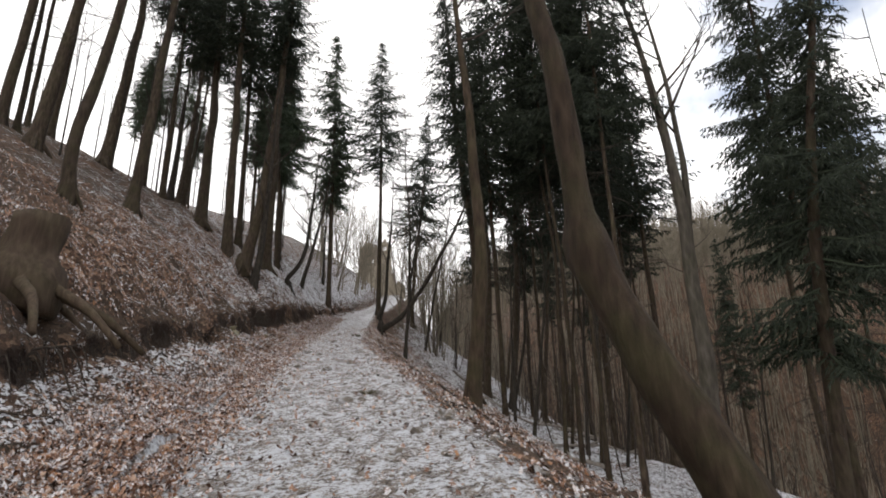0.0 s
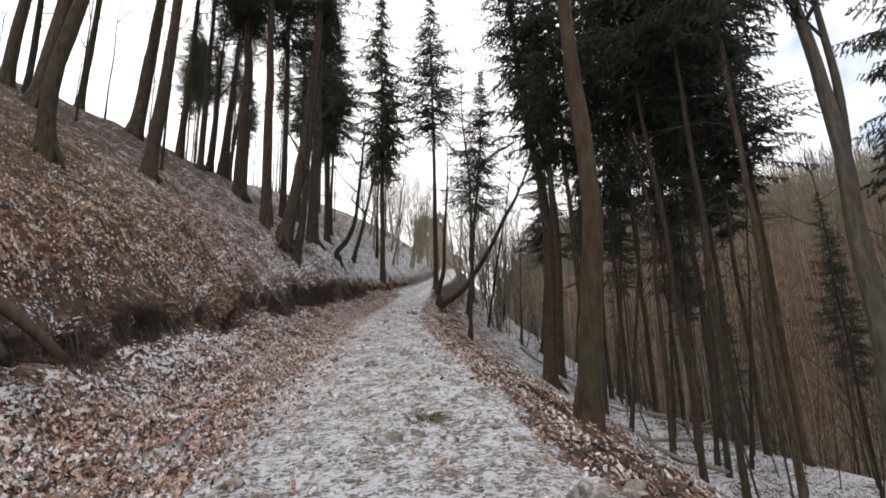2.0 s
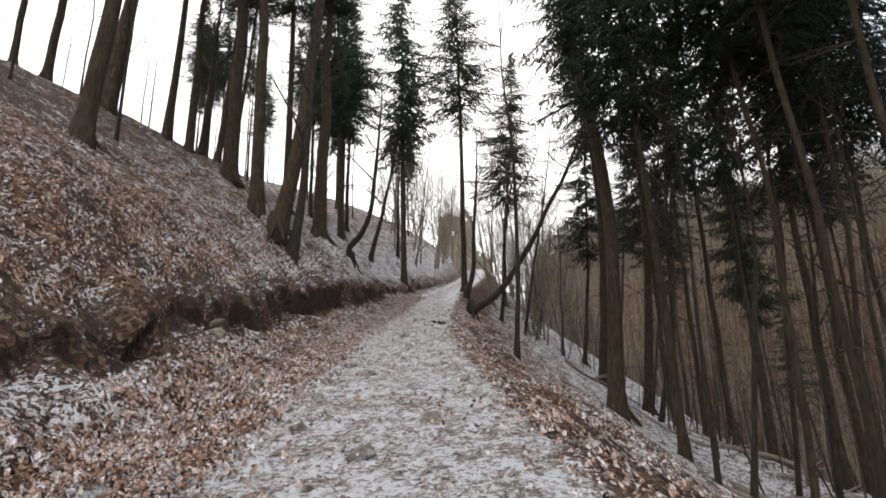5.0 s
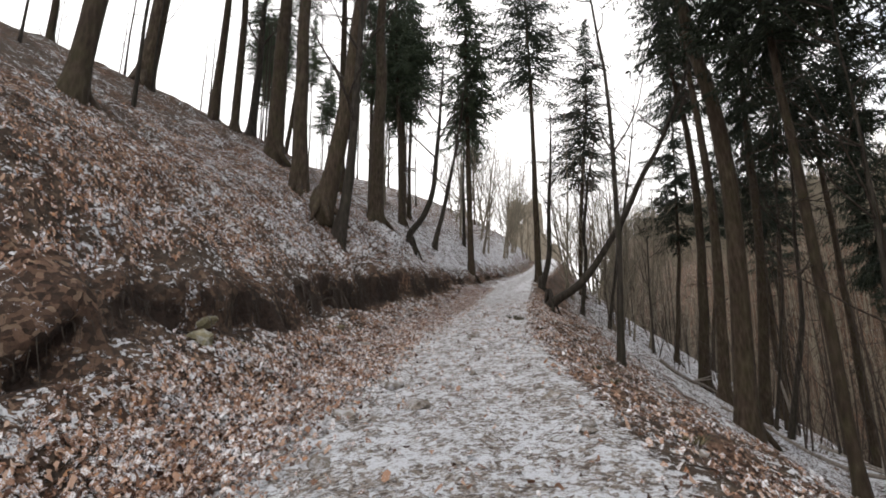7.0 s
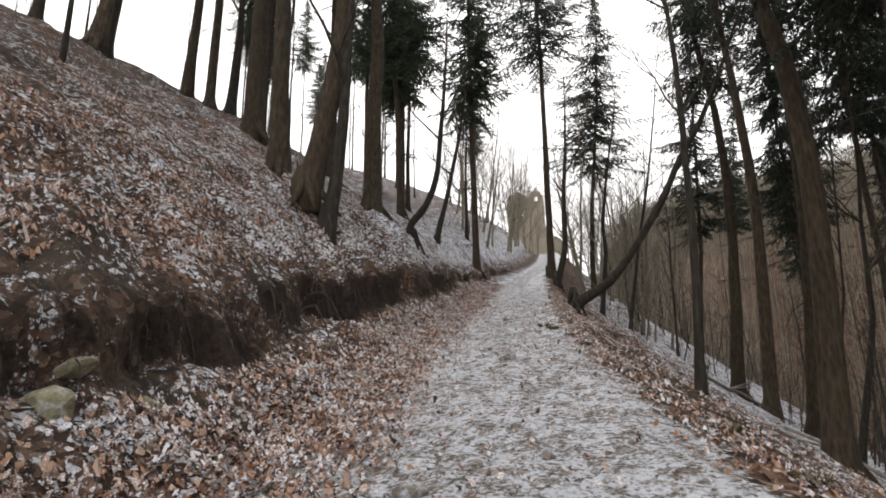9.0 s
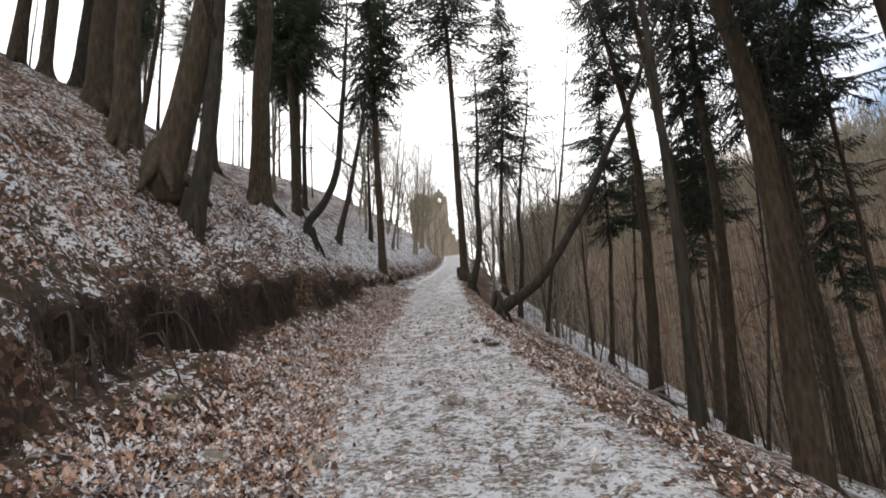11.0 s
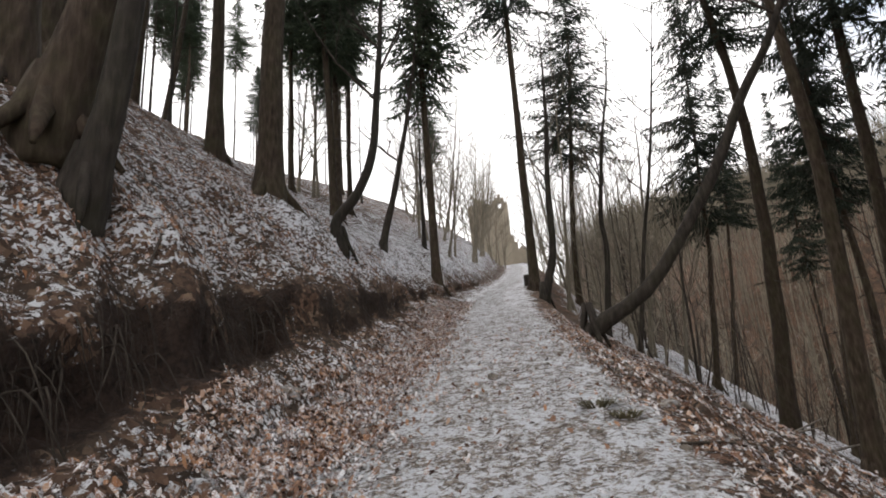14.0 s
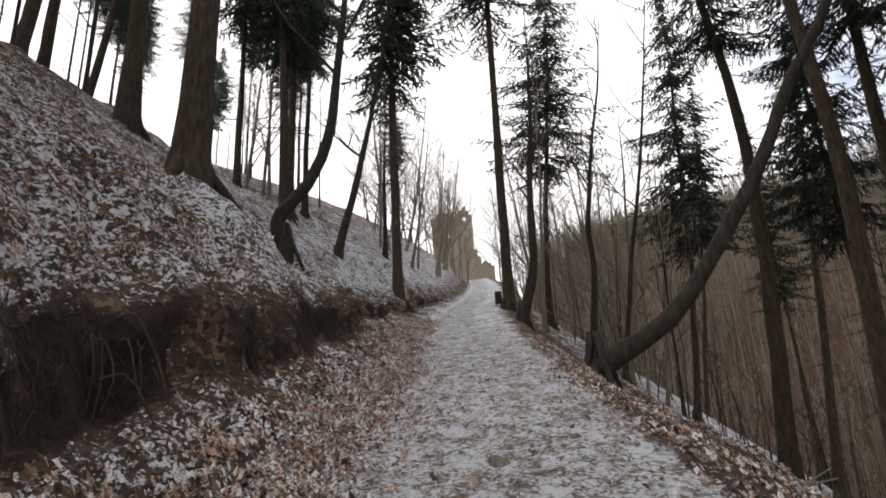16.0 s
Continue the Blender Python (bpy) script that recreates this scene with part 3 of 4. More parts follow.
broadleaf(-2.72, 44.52, 0.24, 13.0, [(0.43, -0.06, 3.16), (0.46, -0.06, 5.16), (1.45, -0.20, 10.03)])
broadleaf(-1.31, 47.33, 0.20, 17.5, [(0.98, -0.18, 5.06), (1.91, -0.35, 9.39), (2.76, -0.51, 14.47)])
broadleaf(-3.82, 35.99, 0.31, 12.0, [(1.44, -0.21, 0.93), (3.00, -0.43, 3.09), (3.98, -0.57, 4.81), (4.88, -0.71, 6.28)], low=0.5, boughs=8)
spruce(7.51, 67.71, 0.34, 25.0, [(1.28, -0.39, 9.56), (2.38, -0.73, 18.12)], crown=0.5)
spruce(9.70, 57.10, 0.52, 25.0, [(0.86, -0.41, 7.55), (1.82, -0.87, 17.62)], crown=0.5)
broadleaf(-1.63, 26.01, 0.16, 13.0, [(0.26, -0.02, 3.98), (0.16, -0.01, 8.37)])
spruce(3.33, 46.61, 0.60, 30.0, [(0.89, -0.17, 11.74), (0.09, -0.02, 21.82)], crown=0.55, wide=1.1)
spruce(3.12, 40.54, 0.52, 29.0, [(0.56, -0.12, 9.19), (0.22, -0.05, 18.22)], crown=0.55)
spruce(1.62, 30.17, 0.58, 28.0, [(0.41, -0.11, 7.40), (-0.09, 0.03, 12.67)], crown=0.52, dead=0.5)
spruce(5.04, 42.51, 0.53, 29.0, [(0.74, -0.31, 7.42), (1.08, -0.45, 14.89)], crown=0.5)
broadleaf(4.40, 36.76, 0.23, 14.4, [(0.91, -0.29, 4.41), (1.54, -0.48, 11.36)])
broadleaf(0.58, 11.8, 0.33, 14.0, [(0.21, -0.06, 1.85), (0.36, -0.10, 3.20), (0.37, -0.10, 4.54), (0.28, -0.08, 5.54)], bark=MOSSY, low=0.62, boughs=7)
spruce(4.94, 24.30, 0.19, 28.0, [(0.25, -0.06, 7.94), (-0.06, 0.02, 12.90)], crown=0.45, wide=1.25)
broadleaf(6.24, 26.01, 0.16, 13.2, [(0.43, -0.12, 7.23), (0.62, -0.18, 10.24)])
broadleaf(3.01, 24.68, 0.14, 12.0, [(0.16, -0.03, 6.69)])
broadleaf(3.69, 24.56, 0.16, 12.0, [(0.84, -0.16, 5.35), (0.98, -0.18, 8.19)])
broadleaf(8.10, 18.30, 0.63, 22.0, [(0.29, -0.13, 7.34), (0.01, -0.00, 14.47), (-0.84, 0.37, 21.00)], bark=SMOOTH, low=0.6, boughs=7)
broadleaf(6.20, 23.19, 0.18, 12.0, [(0.24, -0.06, 6.46)])
spruce(4.92, 21.46, 0.19, 28.0, [(-0.01, 0.00, 5.45), (-0.20, 0.05, 9.29)], crown=0.45, wide=1.25)
spruce(10.71, 28.03, 0.35, 25.0, [(-0.03, 0.01, 20.33)], crown=0.5)
spruce(6.56, 25.14, 0.17, 28.0, [(0.62, -0.25, 7.98), (0.64, -0.26, 12.74)], crown=0.4, wide=1.25)
broadleaf(7.49, 24.73, 0.13, 12.0, [(0.90, -0.42, 6.83)])
spruce(5.90, 27.53, 0.15, 25.0, [(0.61, -0.20, 6.59)], crown=0.5)
broadleaf(4.40, 38.40, 0.13, 15.1, [(0.94, -0.45, 5.76), (1.42, -0.68, 12.09)])
broadleaf(2.44, 4.38, 0.40, 14.0, [(-0.47, 0.26, 1.23), (-0.91, 0.51, 2.31), (-1.08, 0.60, 3.01), (-1.13, 0.63, 3.77), (-1.17, 0.65, 4.87), (-1.34, 0.75, 5.88)], bark=MOSSY, low=0.75, boughs=5)
broadleaf(8.52, 18.43, 0.39, 22.0, [(-0.01, 0.00, 7.66), (0.23, -0.11, 12.98), (-0.39, 0.18, 21.21)], bark=SMOOTH, low=0.6, boughs=7)
spruce(3.07, 54.51, 0.32, 23.0, [(0.82, -0.24, 6.57), (1.37, -0.40, 14.14)], crown=0.36, wide=1.15, dead=0.3)
spruce(9.16, 14.34, 0.42, 22.0, [(0.70, -0.44, 9.06), (1.67, -1.07, 15.27)], crown=0.28, wide=1.0, dead=0.3)
spruce(2.87, 26.87, 0.27, 27.0, [(-0.14, 0.01, 9.46), (-0.28, 0.03, 18.28)], crown=0.42, wide=1.4)


# ---- fill: the rest of the wood ----
fill = random.Random(42)
made = 0
while made < 70:
    x, y = fill.uniform(-48, -13), fill.uniform(16, 95)
    if x > float(curve(y, EDGE)) - 10.5 or math.hypot(x + 12, y - 30) < 5:
        continue
    made += 1
    if fill.random() < 0.3:
        spruce(x, y, fill.uniform(0.16, 0.3), fill.uniform(17, 23), crown=fill.uniform(0.45, 0.6), needles=THIN_CROWNS, dead=0.6)
    else:
        broadleaf(x, y, fill.uniform(0.08, 0.17), fill.uniform(9, 15), low=0.28, boughs=7, label="slender leafless tree on the bank")
made = 0
while made < 70:
    y = fill.uniform(50, 98)
    x = float(curve(y, EDGE)) + fill.choice((fill.uniform(-14, -4.6), fill.uniform(0.8, 9)))
    made += 1
    broadleaf(x, y, fill.uniform(0.12, 0.24), fill.uniform(10, 15), [(fill.uniform(-0.7, 0.7), 0.1, 3.0)], low=0.1, boughs=12, spread=1.4, bark=HAZY_WOOD, twig=HAZY_WOOD, label="slender leafless tree beside the path")
made = 0
while made < 58:
    y = fill.uniform(13, 85)
    d = fill.uniform(3.2, 32)
    if d < 9 and y < 46:
        continue
    x = float(curve(y, EDGE)) + d
    made += 1
    if fill.random() < 0.2 and (y < 46 or d > 16):
        spruce(x, y, fill.uniform(0.22, 0.40), fill.uniform(22, 28), crown=fill.uniform(0.42, 0.55), dead=0.8, wide=fill.uniform(0.75, 1.05))
    else:
        broadleaf(x, y, fill.uniform(0.08, 0.15), fill.uniform(10, 17), [(fill.uniform(-0.4, 0.4), fill.uniform(-0.3, 0.3), 4.0)], low=0.2, boughs=8, twig=HAZY_WOOD if y > 50 else None, label="slender leafless tree on the slope")


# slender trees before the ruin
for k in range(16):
    broadleaf(fill.uniform(-14.5, -8.6), fill.uniform(76, 98), fill.uniform(0.10, 0.18), fill.uniform(8, 12), [(fill.uniform(-0.5, 0.5), 0.1, 3.0)], low=0.12, boughs=9, spread=1.2, bark=HAZY_WOOD, twig=HAZY_WOOD, label="slender leafless tree before the ruin")


# spruces that close the sky over the start of the path
for x, y, dia, tall, low in ((5.3, 19.6, 0.18, 28, 0.46), (9.4, 28.0, 0.22, 24, 0.48), (5.9, 18.0, 0.2, 29, 0.44), (9.0, 42.0, 0.36, 29, 0.5), (7.2, 47.0, 0.34, 28, 0.4), (12.5, 46.0, 0.36, 28, 0.35), (10.5, 33.0, 0.34, 26, 0.52), (11.5, 17.0, 0.32, 24, 0.38), (15.0, 23.5, 0.32, 26, 0.4), (6.6, 38.0, 0.27, 30, 0.42), (10.0, 40.0, 0.27, 30, 0.5)):
    spruce(x, y, dia, tall, crown=low, wide=0.95)


# ---- the far side of the valley: bare woods ----
def far_woods():
    """Thousands of bare stems with upright twigs."""
    rng = np.random.default_rng(9)
    near, n = 9000, 12500
    y = np.concatenate([rng.uniform(8, 260, near), rng.uniform(80, 340, n - near)])
    d = np.concatenate([np.where(rng.random(near) < 0.6, rng.uniform(36, 115, near), rng.uniform(60, 190, near)), rng.uniform(12, 90, n - near)])
    x = curve(y, EDGE) + d
    z = height(x, y) - 0.5
    tall, r = rng.uniform(8, 15, n), rng.uniform(0.06, 0.13, n)
    foot = np.stack([x, y, z], 1)
    top = foot + np.stack([rng.uniform(-0.9, 0.9, n), rng.uniform(-0.9, 0.9, n), tall], 1)
    ring = np.array([(1, 0, 0), (-0.5, 0.87, 0), (-0.5, -0.87, 0)])
    stems = np.concatenate([foot[:, None] + ring[None] * r[:, None, None], top[:, None] + ring[None] * 0.015], 1)
    twigs = 20
    u = rng.uniform(0.3, 0.97, (n, twigs, 1))
    p = foot[:, None] * (1 - u) + top[:, None] * u
    q = p + np.stack([rng.uniform(-1, 1, (n, twigs)), rng.uniform(-1, 1, (n, twigs)), rng.uniform(0.4, 1.6, (n, twigs))], -1) * rng.uniform(0.7, 1.9, (n, twigs, 1))
    w = rng.normal(0, 1, (n, twigs, 3)) * (0.035, 0.035, 0.0)
    spray = np.stack([p + w, p - w, q], 2)
    verts = np.concatenate([stems.reshape(-1, 3), spray.reshape(-1, 3)])
    i = (np.arange(n) * 6)[:, None]
    sides = np.concatenate([np.concatenate([i + a, i + b, i + 3 + b, i + 3 + a], 1) for a, b in ((0, 1), (1, 2), (2, 0))])
    j = n * 6 + (np.arange(n * twigs) * 3)[:, None]
    me = bpy.data.meshes.new("distant_trees")
    me.from_pydata(verts.tolist(), [], sides.tolist() + np.concatenate([j, j + 1, j + 2], 1).tolist())
    # the pale bark carries the haze over the valley
    me.materials.append(HAZY_WOOD)
    tagged(new("distant_trees", me), "leafless brown woods across the valley", "woods", kind="stuff")


far_woods()


def saplings():
    """A thicket of thin stems down the slope."""
    rng = random.Random(19)
    shape = Shape()
    for _ in range(430):
        y = rng.uniform(18, 95)
        d = rng.uniform(8, 28) if y < 45 else rng.uniform(3, 28)
        x = float(curve(y, EDGE)) + d
        foot = Vector((x, y, float(height(x, y)) - 0.3))
        tall = rng.uniform(2.5, 8)
        top = foot + Vector((rng.uniform(-0.9, 0.9), rng.uniform(-0.9, 0.9), tall))
        r = rng.uniform(0.012, 0.045)
        mid = foot.lerp(top, 0.45) + Vector((rng.uniform(-0.25, 0.25), rng.uniform(-0.2, 0.2), 0))
        shape.tube([foot, mid, top], [r, r * 0.7, 0.006], 4, False)
        for _ in range(10):
            p = mid.lerp(top, rng.uniform(-0.3, 0.95))
            q = p + Vector((rng.uniform(-1, 1), rng.uniform(-1, 1), rng.uniform(0.2, 1.3))) * rng.uniform(0.4, 1.2)
            shape.tube([p, q], [r * 0.45, 0.003], 3, False)
    tagged(new("saplings", shape.mesh("saplings", TWIG)), "thicket of thin leafless saplings on the slope", "saplings", kind="stuff")


saplings()


# ---- the ruin ----
def ruined_tower(x, y, z, turn):
    rng = random.Random(5)
    tower = new("ruined_tower")
    tower.matrix_world = pose(x, y, z, 0, 0, turn)

    def wall(name, a, b, tops, thick, holes=()):
        """A broken wall of stacked courses from a to b (plan), with a ragged top and window holes."""
        shape = Shape()
        a, b = Vector((*a, 0)), Vector((*b, 0))
        run = (b - a).normalized()
        side = Vector((-run.y, run.x, 0)) * thick
        total = (b - a).length
        n = int(total / 0.45)
        for i in range(n):
            u0, u1 = total * i / n, total * (i + 1) / n
            top = np.interp((i + 0.5) / n, [k for k, _ in tops], [h for _, h in tops]) + rng.uniform(-0.25, 0.25)
            zz = -1.5
            while zz < top:
                z1 = min(zz + 0.5, top)
                mid_u, mid_z = (u0 + u1) / 2, (zz + z1) / 2
                if not any(h0 < mid_u < h1 and g0 < mid_z < g1 for h0, h1, g0, g1 in holes):
                    off = side.normalized() * rng.uniform(-0.04, 0.04)
                    j = len(shape.v)
                    for u in (u0, u1):
                        for s in (0, 1):
                            for h in (zz, z1):
                                shape.v.append(a + run * u + side * s + off + Vector((0, 0, h)))
                    for q in ((0, 1, 5, 4), (2, 6, 7, 3), (0, 2, 3, 1), (4, 5, 7, 6), (1, 3, 7, 5), (0, 4, 6, 2)):
                        shape.f.append(tuple(j + k for k in q))
                zz = z1
        part(name, shape.mesh(name, MASONRY, False), tower)

    wall("front_wall", (-2.6, 0), (2.6, 0), [(0, 8.6), (0.25, 9.4), (0.45, 8.4), (0.6, 9.0), (0.8, 9.6), (1, 8.2)], 0.9, [(3.6, 4.3, 7.4, 8.6), (1.2, 1.8, 5.0, 6.2)])
    wall("side_wall", (-2.6, 0.9), (-2.6, 5), [(0, 8.6), (0.5, 8), (1, 6)], 0.8)
    wall("side_wall", (2.6, 0), (2.6, 5), [(0, 8.2), (0.4, 6), (1, 4)], 0.8)
    wall("back_wall", (-2.6, 5), (2.6, 5), [(0, 6), (0.5, 7), (1, 4)], 0.8)
    wall("curtain_wall", (2.6, 0.4), (5.4, 1.5), [(0, 3.4), (0.2, 2.6), (0.4, 1.2), (0.7, 1.6), (1, 0.4)], 0.8)
    return tagged(tower, "ruined stone castle tower with a broken top", "ruin")


ruined_tower(-11.7, 104.0, float(height(-12.6, 104.0)) - 0.3, 4)


# ---- stumps, stones, roots, sticks ----
def old_stump(x, y, dia, tall):
    """A weathered stump on spread roots over the edge of the bank."""
    rng = random.Random(77)
    stump = new("tree_stump")
    stump.location = (x, y, fine_height(x, y))
    shape = Shape()
    n = 9
    pts = [Vector((0.03 * math.sin(i), 0.02 * i, -0.35 + (tall + 0.35) * i / n)) for i in range(n + 1)]
    shape.tube(pts, [dia * 0.5 * (1 + 0.5 * math.exp(-max(p.z, 0) / 0.35)) for p in pts], 16, lumps=0.3)
    part("stump_body", shape.mesh("stump_body", SAWN), stump)
    for k in range(8):
        a = k * 0.785 + rng.uniform(-0.2, 0.2)
        out = Vector((math.cos(a), math.sin(a), 0))
        r = dia * 0.5
        ln = rng.uniform(0.7, 1.3)
        root = Shape()
        root.tube(spline([out * r * 0.55 + Vector((0, 0, 0.42)), out * r * 1.2 + Vector((0, 0, 0.05)), out * (r + ln * 0.5) + Vector((0.3, -0.1, -0.35)), out * (r + ln) + Vector((0.45, -0.2, -0.95))], 7), [0.13 - 0.012 * i for i in range(8)], 7, lumps=0.3)
        part("root", root.mesh("root", SAWN), stump)
    return tagged(stump, "weathered tree stump with exposed roots on the bank", "stump")


old_stump(-6.55, 8.6, 0.80, 1.2)


def post_stump(x, y):
    shape = Shape()
    shape.tube([(0, 0, -0.2), (0.01, 0, 0.1), (0, 0.01, 0.4), (0.01, 0, 0.56)], [0.19, 0.17, 0.155, 0.15], 12, lumps=0.2)
    ob = new("cut_stump", shape.mesh("cut_stump", DARKBARK))
    ob.location = (x, y, fine_height(x, y))
    tagged(ob, "short dark cut stump at the path's edge", "stump")


post_stump(-5.62, 50.6)


def stone_mesh(seed, material):
    bm = bmesh.new()
    bmesh.ops.create_icosphere(bm, subdivisions=2, radius=0.5)
    for v in bm.verts:
        v.co *= 1 + 0.75 * noise.noise(v.co * 2.1 + Vector((seed * 3.1, 0, 0))) + 0.3 * noise.noise(v.co * 5 + Vector((0, seed, 0)))
        v.co.z = round(v.co.z * 5) / 5 * 0.45 + v.co.z * 0.25
    me = bpy.data.meshes.new("stone")
    bm.to_mesh(me)
    bm.free()
    me.materials.append(material)
    return me


PALE_STONE = stone_material("lichen_stone", (0.13, 0.115, 0.07), (0.36, 0.32, 0.20), 0.35)
STONES = [stone_mesh(s, STONE) for s in range(5)]
ROCKS = [stone_mesh(s, PALE_STONE) for s in (7, 8)]


def stone(x, y, size, mesh, group, label, rng, sink=0.3):
    ob = new("stone", mesh)
    ob.matrix_world = pose(x, y, fine_height(x, y) + size * (0.3 - sink) * 0.6, rng.uniform(-12, 12), rng.uniform(-12, 12), rng.uniform(0, 360)) @ Matrix.Diagonal((size * rng.uniform(0.8, 1.3), size, size * rng.uniform(0.7, 1.1), 1))
    tagged(ob, label, "stone", group)


rs = random.Random(31)
for x, y, size in ((-3.3, 10.5, 0.20), (-4.1, 9.95, 0.17), (0.0, 7.9, 0.30), (0.35, 8.2, 0.24), (-5.5, 19.6, 0.2), (-4.5, 19.3, 0.22), (-3.87, 18.3, 0.24), (-3.9, 9.2, 0.2), (-2.6, 8.4, 0.18)):
    stone(x, y, size, rs.choice(STONES), "stones on the path", "grey field stone lying on the snowy path", rs)
for x, y, size in ((-6.97, 19.0, 0.30), (-6.85, 18.65, 0.36), (-6.75, 19.4, 0.26), (-7.4, 23.8, 0.24), (-7.0, 14.6, 0.24)):
    stone(x, y, size, rs.choice(ROCKS), "rocks in the bank", "yellowish rock sticking out of the bank", rs, 0.4)
for _ in range(230):
    y = rs.uniform(3.5, 34)
    d = rs.uniform(-4.4, -0.1) if rs.random() < 0.8 else rs.uniform(-0.5, 0.5)
    stone(float(curve(y, EDGE)) + d, y, min(0.26, 0.05 + 0.045 * rs.expovariate(1.0)), rs.choice(STONES), "stones on the path", "small grey stone on the snowy path", rs)


def bank_root(y, rng, big=1.0):
    """A thin root hanging out of the scarp."""
    x = float(curve(y, EDGE)) - float(curve(y, WIDE)) - rng.uniform(1.05, 1.3)
    z = float(height(x, y)) + rng.uniform(-0.05, 0.12)
    p = Vector((x, y, z))
    out = Vector((rng.uniform(0.25, 0.6), rng.uniform(-0.35, 0.35), 0))
    ln = rng.uniform(0.4, 0.95) * big
    shape = Shape()
    pts = spline([(0, 0, 0), out * 0.4 * ln + Vector((0, 0, 0.02)), out * 0.8 * ln + Vector((0, rng.uniform(-0.1, 0.1), -0.45 * ln)), out * ln + Vector((0, rng.uniform(-0.25, 0.25), -0.9 * ln))], 7)
    r = rng.uniform(0.006, 0.015) * big
    shape.tube(pts, [r * (1 - 0.09 * i) for i in range(8)], 5, False)
    ob = new("root", shape.mesh("root", TWIG))
    ob.location = p
    tagged(ob, "bare tree root hanging from the bank", "root", "roots in the bank")


rr = random.Random(12)
for _ in range(120):
    bank_root(rr.choice((rr.uniform(6, 34), rr.uniform(24, 34))), rr)
for _ in range(34):
    bank_root(rr.choice((rr.uniform(7, 12), rr.uniform(21, 25), rr.uniform(25, 33))), rr, 1.5)


def root_hairs():
    """Fine rootlets and dry grass hanging over the scarp."""
    rng = random.Random(21)
    shape = Shape()
    for _ in range(5200):
        y = rng.uniform(4, 46)
        x = float(curve(y, EDGE)) - float(curve(y, WIDE)) - 1.2
        x += bank_shift(x, y) + rng.uniform(-0.25, 0.12)
        p = Vector((x + 0.08, y, fine_height(x, y) + 0.03))
        ln = rng.uniform(0.1, 0.42) * (1.25 if y > 23 else 1)
        way = Vector((rng.uniform(0.15, 0.6), rng.uniform(-0.5, 0.5), 0)) * ln
        w = Vector((rng.uniform(-1, 1), rng.uniform(-1, 1), 0)) * 0.006
        j = len(shape.v)
        for s in (0, 0.4, 1):
            q = p + way * s ** 0.7 + Vector((0, 0, 0.1 * s * ln - ln * s * s))
            shape.v.extend((q + w * (1.1 - s), q - w * (1.1 - s)))
        shape.f.extend(((j, j + 1, j + 3, j + 2), (j + 2, j + 3, j + 5, j + 4)))
    tagged(new("rootlets", shape.mesh("rootlets", TWIG, False)), "fine rootlets and dry grass hanging over the bank", "roots", kind="stuff")


root_hairs()


def stick(x, y, ln, turn, r, material, rng, lift=0.02, name="stick", label="fallen stick lying on the leaves", group="fallen sticks"):
    """A crooked fallen stick that follows the ground."""
    shape = Shape()
    n = 6
    way = Vector((math.cos(radians(turn)), math.sin(radians(turn)), 0))
    pts = []
    for i in range(n + 1):
        q = Vector((x, y, 0)) + way * ln * (i / n - 0.5) + Vector((-way.y, way.x, 0)) * rng.uniform(-0.05, 0.05) * ln
        pts.append(Vector((q.x - x, q.y - y, fine_height(q.x, q.y) + r + lift)))
    zero = pts[0].z
    for p in pts:
        p.z -= zero
    shape.tube(pts, [r * (1 - 0.6 * i / n) for i in range(n + 1)], 6, True)
    for _ in range(3 if ln > 0.9 else 1):
        q = pts[rng.randint(2, n - 1)]
        shape.tube([q, q + Vector((way.x * 0.5 + rng.uniform(-0.6, 0.6), way.y * 0.5 + rng.uniform(-0.6, 0.6), rng.uniform(0.0, 0.3))) * ln * 0.28], [r * 0.5, r * 0.2], 4, False)
    ob = new(name, shape.mesh(name, material))
    ob.location = (x, y, zero)
    tagged(ob, label, "branch", group)


for _ in range(70):
    y = rr.uniform(4, 36)
    d = rr.choice((rr.uniform(0.05, 2.2), rr.uniform(-0.2, 1.2), rr.uniform(-9, -5)))
    stick(float(curve(y, EDGE)) + d, y, rr.uniform(0.35, 1.5), rr.uniform(30, 150), rr.uniform(0.006, 0.02), TWIG, rr)
stick(0.55, 9.6, 2.6, 100, 0.03, TWIG, rr, label="long crooked branch lying below the path's edge")
stick(-0.2, 14.2, 2.2, 115, 0.03, TWIG, rr, label="long crooked branch lying below the path's edge")
for x, y, ln, turn in ((6.5, 27, 6, 20), (5.0, 33, 7, 160), (8.5, 38, 6, 10), (3.0, 44, 5, 35), (4.4, 24, 4, 150), (7.5, 31, 5, 60)):
    stick(x, y, ln, turn, 0.09, DEADWOOD, rr, 0.1, "fallen_log", "pale dead log lying on the snowy slope", "fallen logs")


def snag(x, y, tall, lean):
    shape = Shape()
    shape.tube([(0, 0, -0.3), (lean * 0.4, 0, tall * 0.4), (lean, 0.1, tall)], [0.08, 0.07, 0.03], 7)
    ob = new("snag", shape.mesh("snag", DEADWOOD))
    ob.location = (x, y, fine_height(x, y))
    tagged(ob, "pale broken snag standing on the slope", "dead tree")


snag(7.0, 29.5, 3.0, 0.3)
snag(5.6, 40.0, 2.6, -0.4)
snag(9.5, 34.0, 3.4, 0.5)


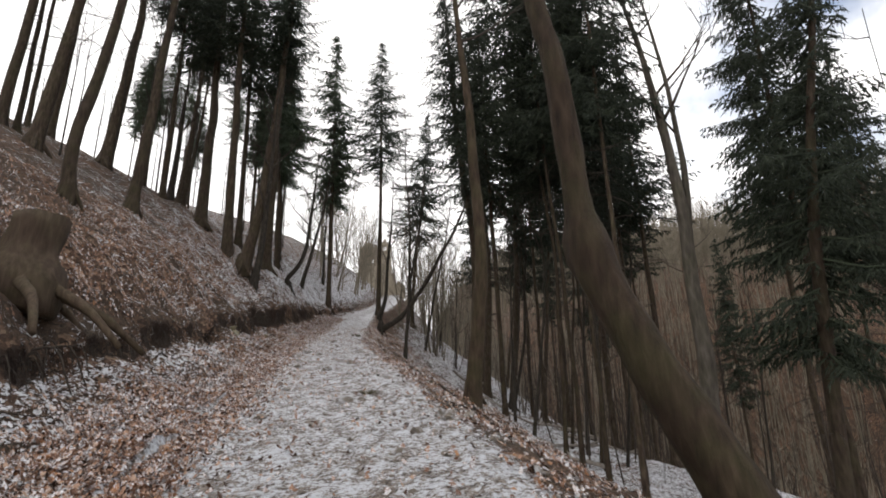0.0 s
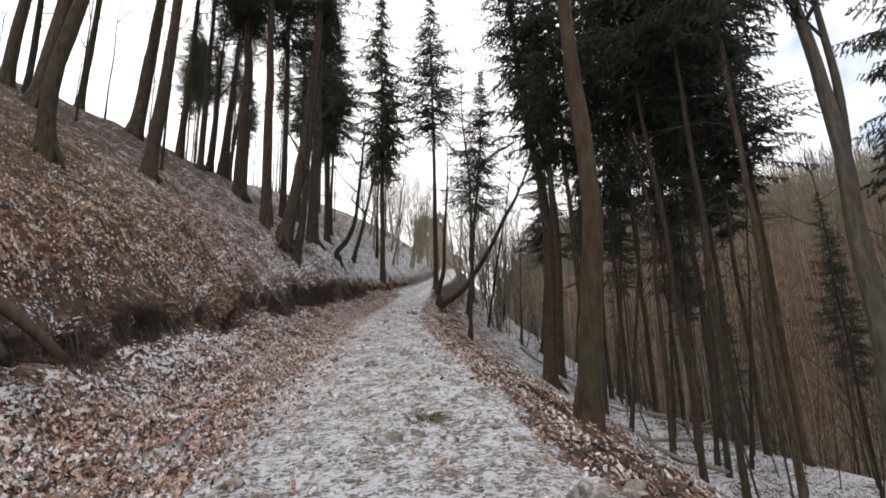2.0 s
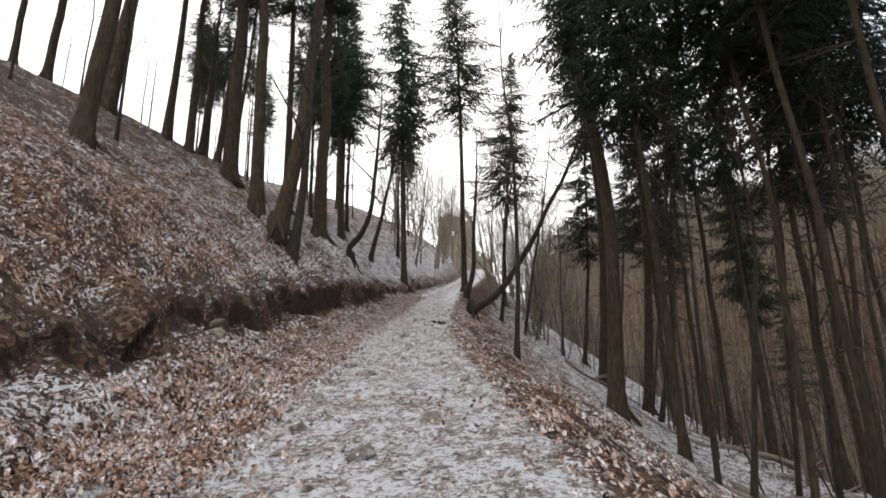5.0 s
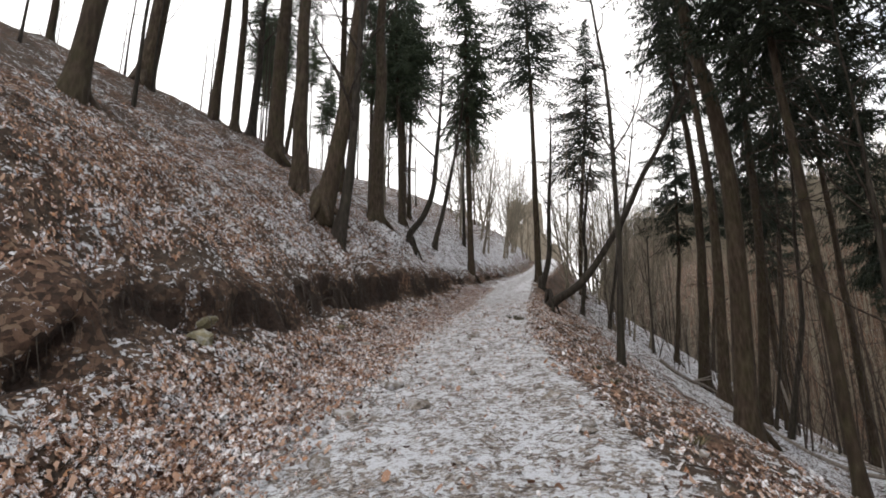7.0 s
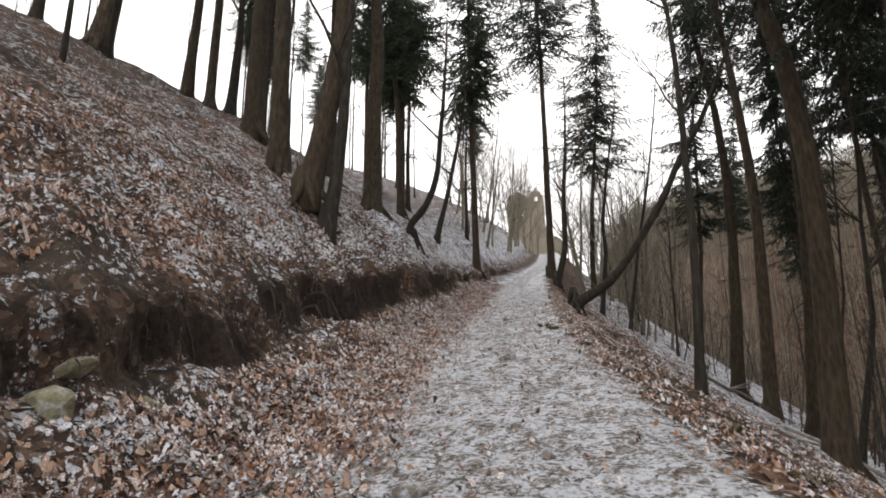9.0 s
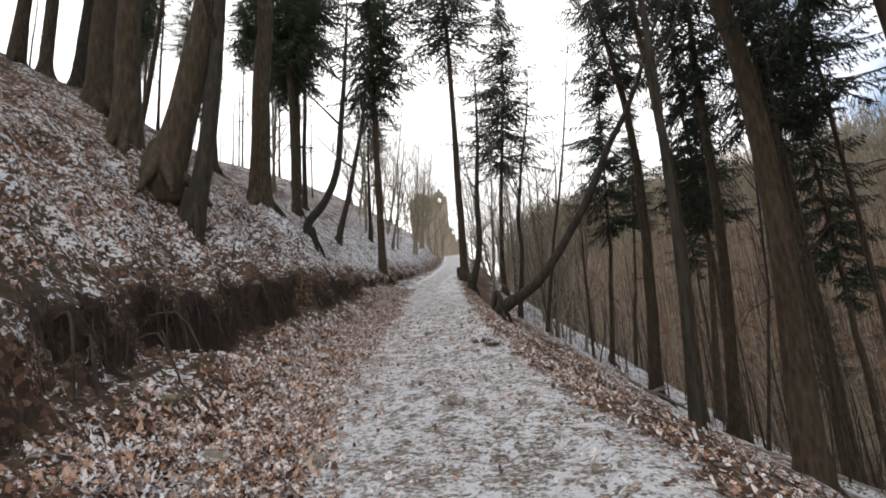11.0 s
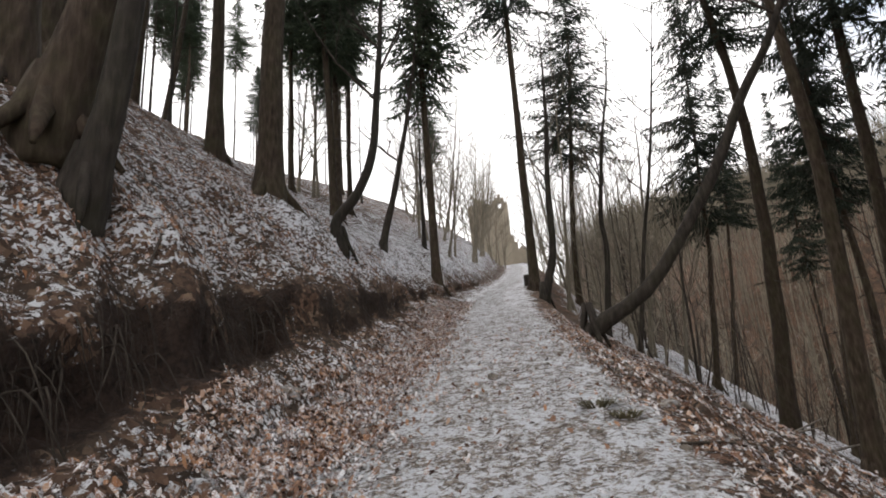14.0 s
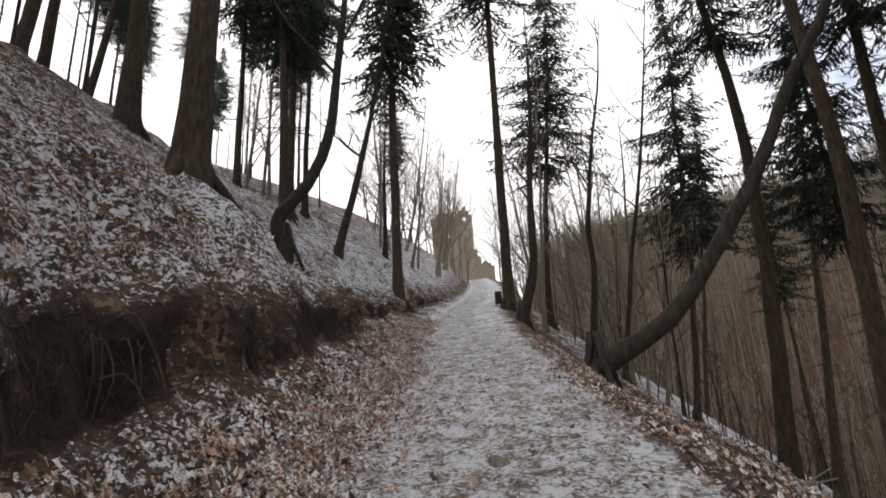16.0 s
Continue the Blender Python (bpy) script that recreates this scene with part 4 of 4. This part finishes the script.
def grass_tuft(x, y, size, rng):
    shape = Shape()
    for _ in range(90):
        a, q = rng.random() * 6.283, rng.random() ** 0.5 * size * 0.4
        p = Vector((math.cos(a) * q, math.sin(a) * q, 0))
        tip = p + Vector((math.cos(a), math.sin(a), rng.uniform(0.2, 0.7))) * size * rng.uniform(0.25, 0.5)
        w = Vector((-math.sin(a), math.cos(a), 0)) * 0.008
        j = len(shape.v)
        shape.v.extend((p + w, p - w, p.lerp(tip, 0.6) + w * 0.8 + Vector((0, 0, 0.03)), p.lerp(tip, 0.6) - w * 0.8 + Vector((0, 0, 0.03)), tip))
        shape.f.extend(((j, j + 1, j + 3, j + 2), (j + 2, j + 3, j + 4)))
    ob = new("grass_tuft", shape.mesh("grass_tuft", GRASS, False))
    ob.location = (x, y, fine_height(x, y) - 0.01)
    tagged(ob, "withered green grass tuft at the path's edge", "grass", "grass tufts")


for x, y, size in ((-1.26, 10.1, 0.3), (-4.3, 28.55, 0.34), (-4.1, 28.2, 0.26), (-0.3, 12.6, 0.25), (-2.2, 21.3, 0.25), (-1.5, 17.6, 0.3), (-2.0, 20.0, 0.25), (-3.4, 26.3, 0.22)):
    grass_tuft(x, y, size, rr)


# ---- fallen leaves ----
def leaf_litter(name, n, spots, size, label, material=None):
    """Curled dry leaves strewn over the ground, four facets each."""
    rng = np.random.default_rng(len(name))
    y, d = spots(rng, n)
    x = curve(y, EDGE) + d
    keep = np.array([noise.noise((a * 0.55, b * 0.55, 3.0)) for a, b in zip(x, y)]) > rng.uniform(-0.75, 0.25, n)
    # none hang in the air before the scarp
    keep &= np.array([not 0.85 < -q - w + bank_shift(a, b) < 1.42 for a, b, q, w in zip(x, y, d, curve(y, WIDE))])
    x, y, d, n = x[keep], y[keep], d[keep], int(keep.sum())
    z = np.array([fine_height(a, b) for a, b in zip(x, y)]) + rng.uniform(0.0, 0.05, n)
    s = size * rng.uniform(0.6, 1.35, n)
    a = rng.uniform(0, 2 * math.pi, n)
    tilt = rng.normal(0, 0.6, (n, 2))
    fold = rng.uniform(-0.1, 0.5, n)
    base = np.array([(-0.5, 0, 0), (-0.1, 0.36, 1), (0.22, 0.27, 0.8), (0.5, 0, 0.25), (0.22, -0.27, 0.8), (-0.1, -0.36, 1)])
    jit = rng.normal(0, 0.10, (n, 6, 3))
    u = (base[None, :, 0] + jit[:, :, 0]) * s[:, None]
    v = (base[None, :, 1] + jit[:, :, 1]) * s[:, None]
    w = (base[None, :, 2] * fold[:, None] * 0.5 + jit[:, :, 2] * 1.3) * s[:, None]
    X = u * np.cos(a)[:, None] - v * np.sin(a)[:, None]
    Y = u * np.sin(a)[:, None] + v * np.cos(a)[:, None]
    hx = (height(x + 0.05, y) - height(x - 0.05, y)) / 0.1
    hx = np.clip(hx, -1.2, 0.9)
    Z = w + X * (tilt[:, :1] + hx[:, None]) + Y * (tilt[:, 1:] + 0.2)
    verts = np.stack([X + x[:, None], Y + y[:, None], Z + z[:, None]], -1).reshape(-1, 3)
    i = np.arange(n) * 6
    faces = np.concatenate([np.stack([i, i + 5, i + 1], 1), np.stack([i + 1, i + 5, i + 4], 1), np.stack([i + 1, i + 4, i + 2], 1), np.stack([i + 2, i + 4, i + 3], 1)])
    me = bpy.data.meshes.new(name)
    me.from_pydata(verts.tolist(), [], faces.tolist())
    me.materials.append(material or LEAF)
    tagged(new(name, me), label, "leaves", kind="stuff")


def in_ditch(rng, n):
    y = 2.5 + 44 * rng.beta(1.0, 1.25, n)
    wide = curve(y, WIDE)
    lap = curve(y, SIDE)
    return y, -2.8 - lap - (wide - 2.5 - lap) * rng.beta(1.0, 1.3, n) + rng.normal(0, 0.24, n)


def on_bank(rng, n):
    y = 4 + 40 * rng.beta(1.0, 1.7, n)
    return y, -curve(y, WIDE) - 1.35 - 5.5 * rng.beta(0.9, 1.8, n)


def on_path(rng, n):
    y = rng.uniform(3, 36, n)
    return y, -3.2 + 3.6 * rng.beta(0.75, 0.6, n)


def on_edge(rng, n):
    y = rng.uniform(3, 40, n)
    return y, -0.6 + 3.6 * rng.beta(1.3, 1.6, n)


def beside_track(rng, n):
    y = 2.5 + 22 * rng.beta(1.0, 1.6, n)
    return y, -2.75 - curve(y, SIDE) - 1.5 * rng.beta(1.2, 1.6, n) + rng.normal(0, 0.15, n)


def at_foot(rng, n):
    y = rng.uniform(4, 42, n)
    return y, -curve(y, WIDE) - rng.uniform(-0.1, 0.7, n)


leaf_litter("foot_leaves", 5000, at_foot, 0.05, "frosted leaves slipped to the foot of the bank")
leaf_litter("ditch_leaves", 115000, in_ditch, 0.047, "brown beech leaves with frost in the ditch")
leaf_litter("bank_leaves", 60000, on_bank, 0.045, "brown frosted leaves on the bank", BROWN_LEAF)
leaf_litter("path_leaves", 7000, on_path, 0.05, "scattered dry leaves on the path")
leaf_litter("edge_leaves", 34000, on_edge, 0.046, "pale dry leaves along the drop")
leaf_litter("band_leaves", 17000, beside_track, 0.05, "orange-brown leaves drifted along the track", BROWN_LEAF)
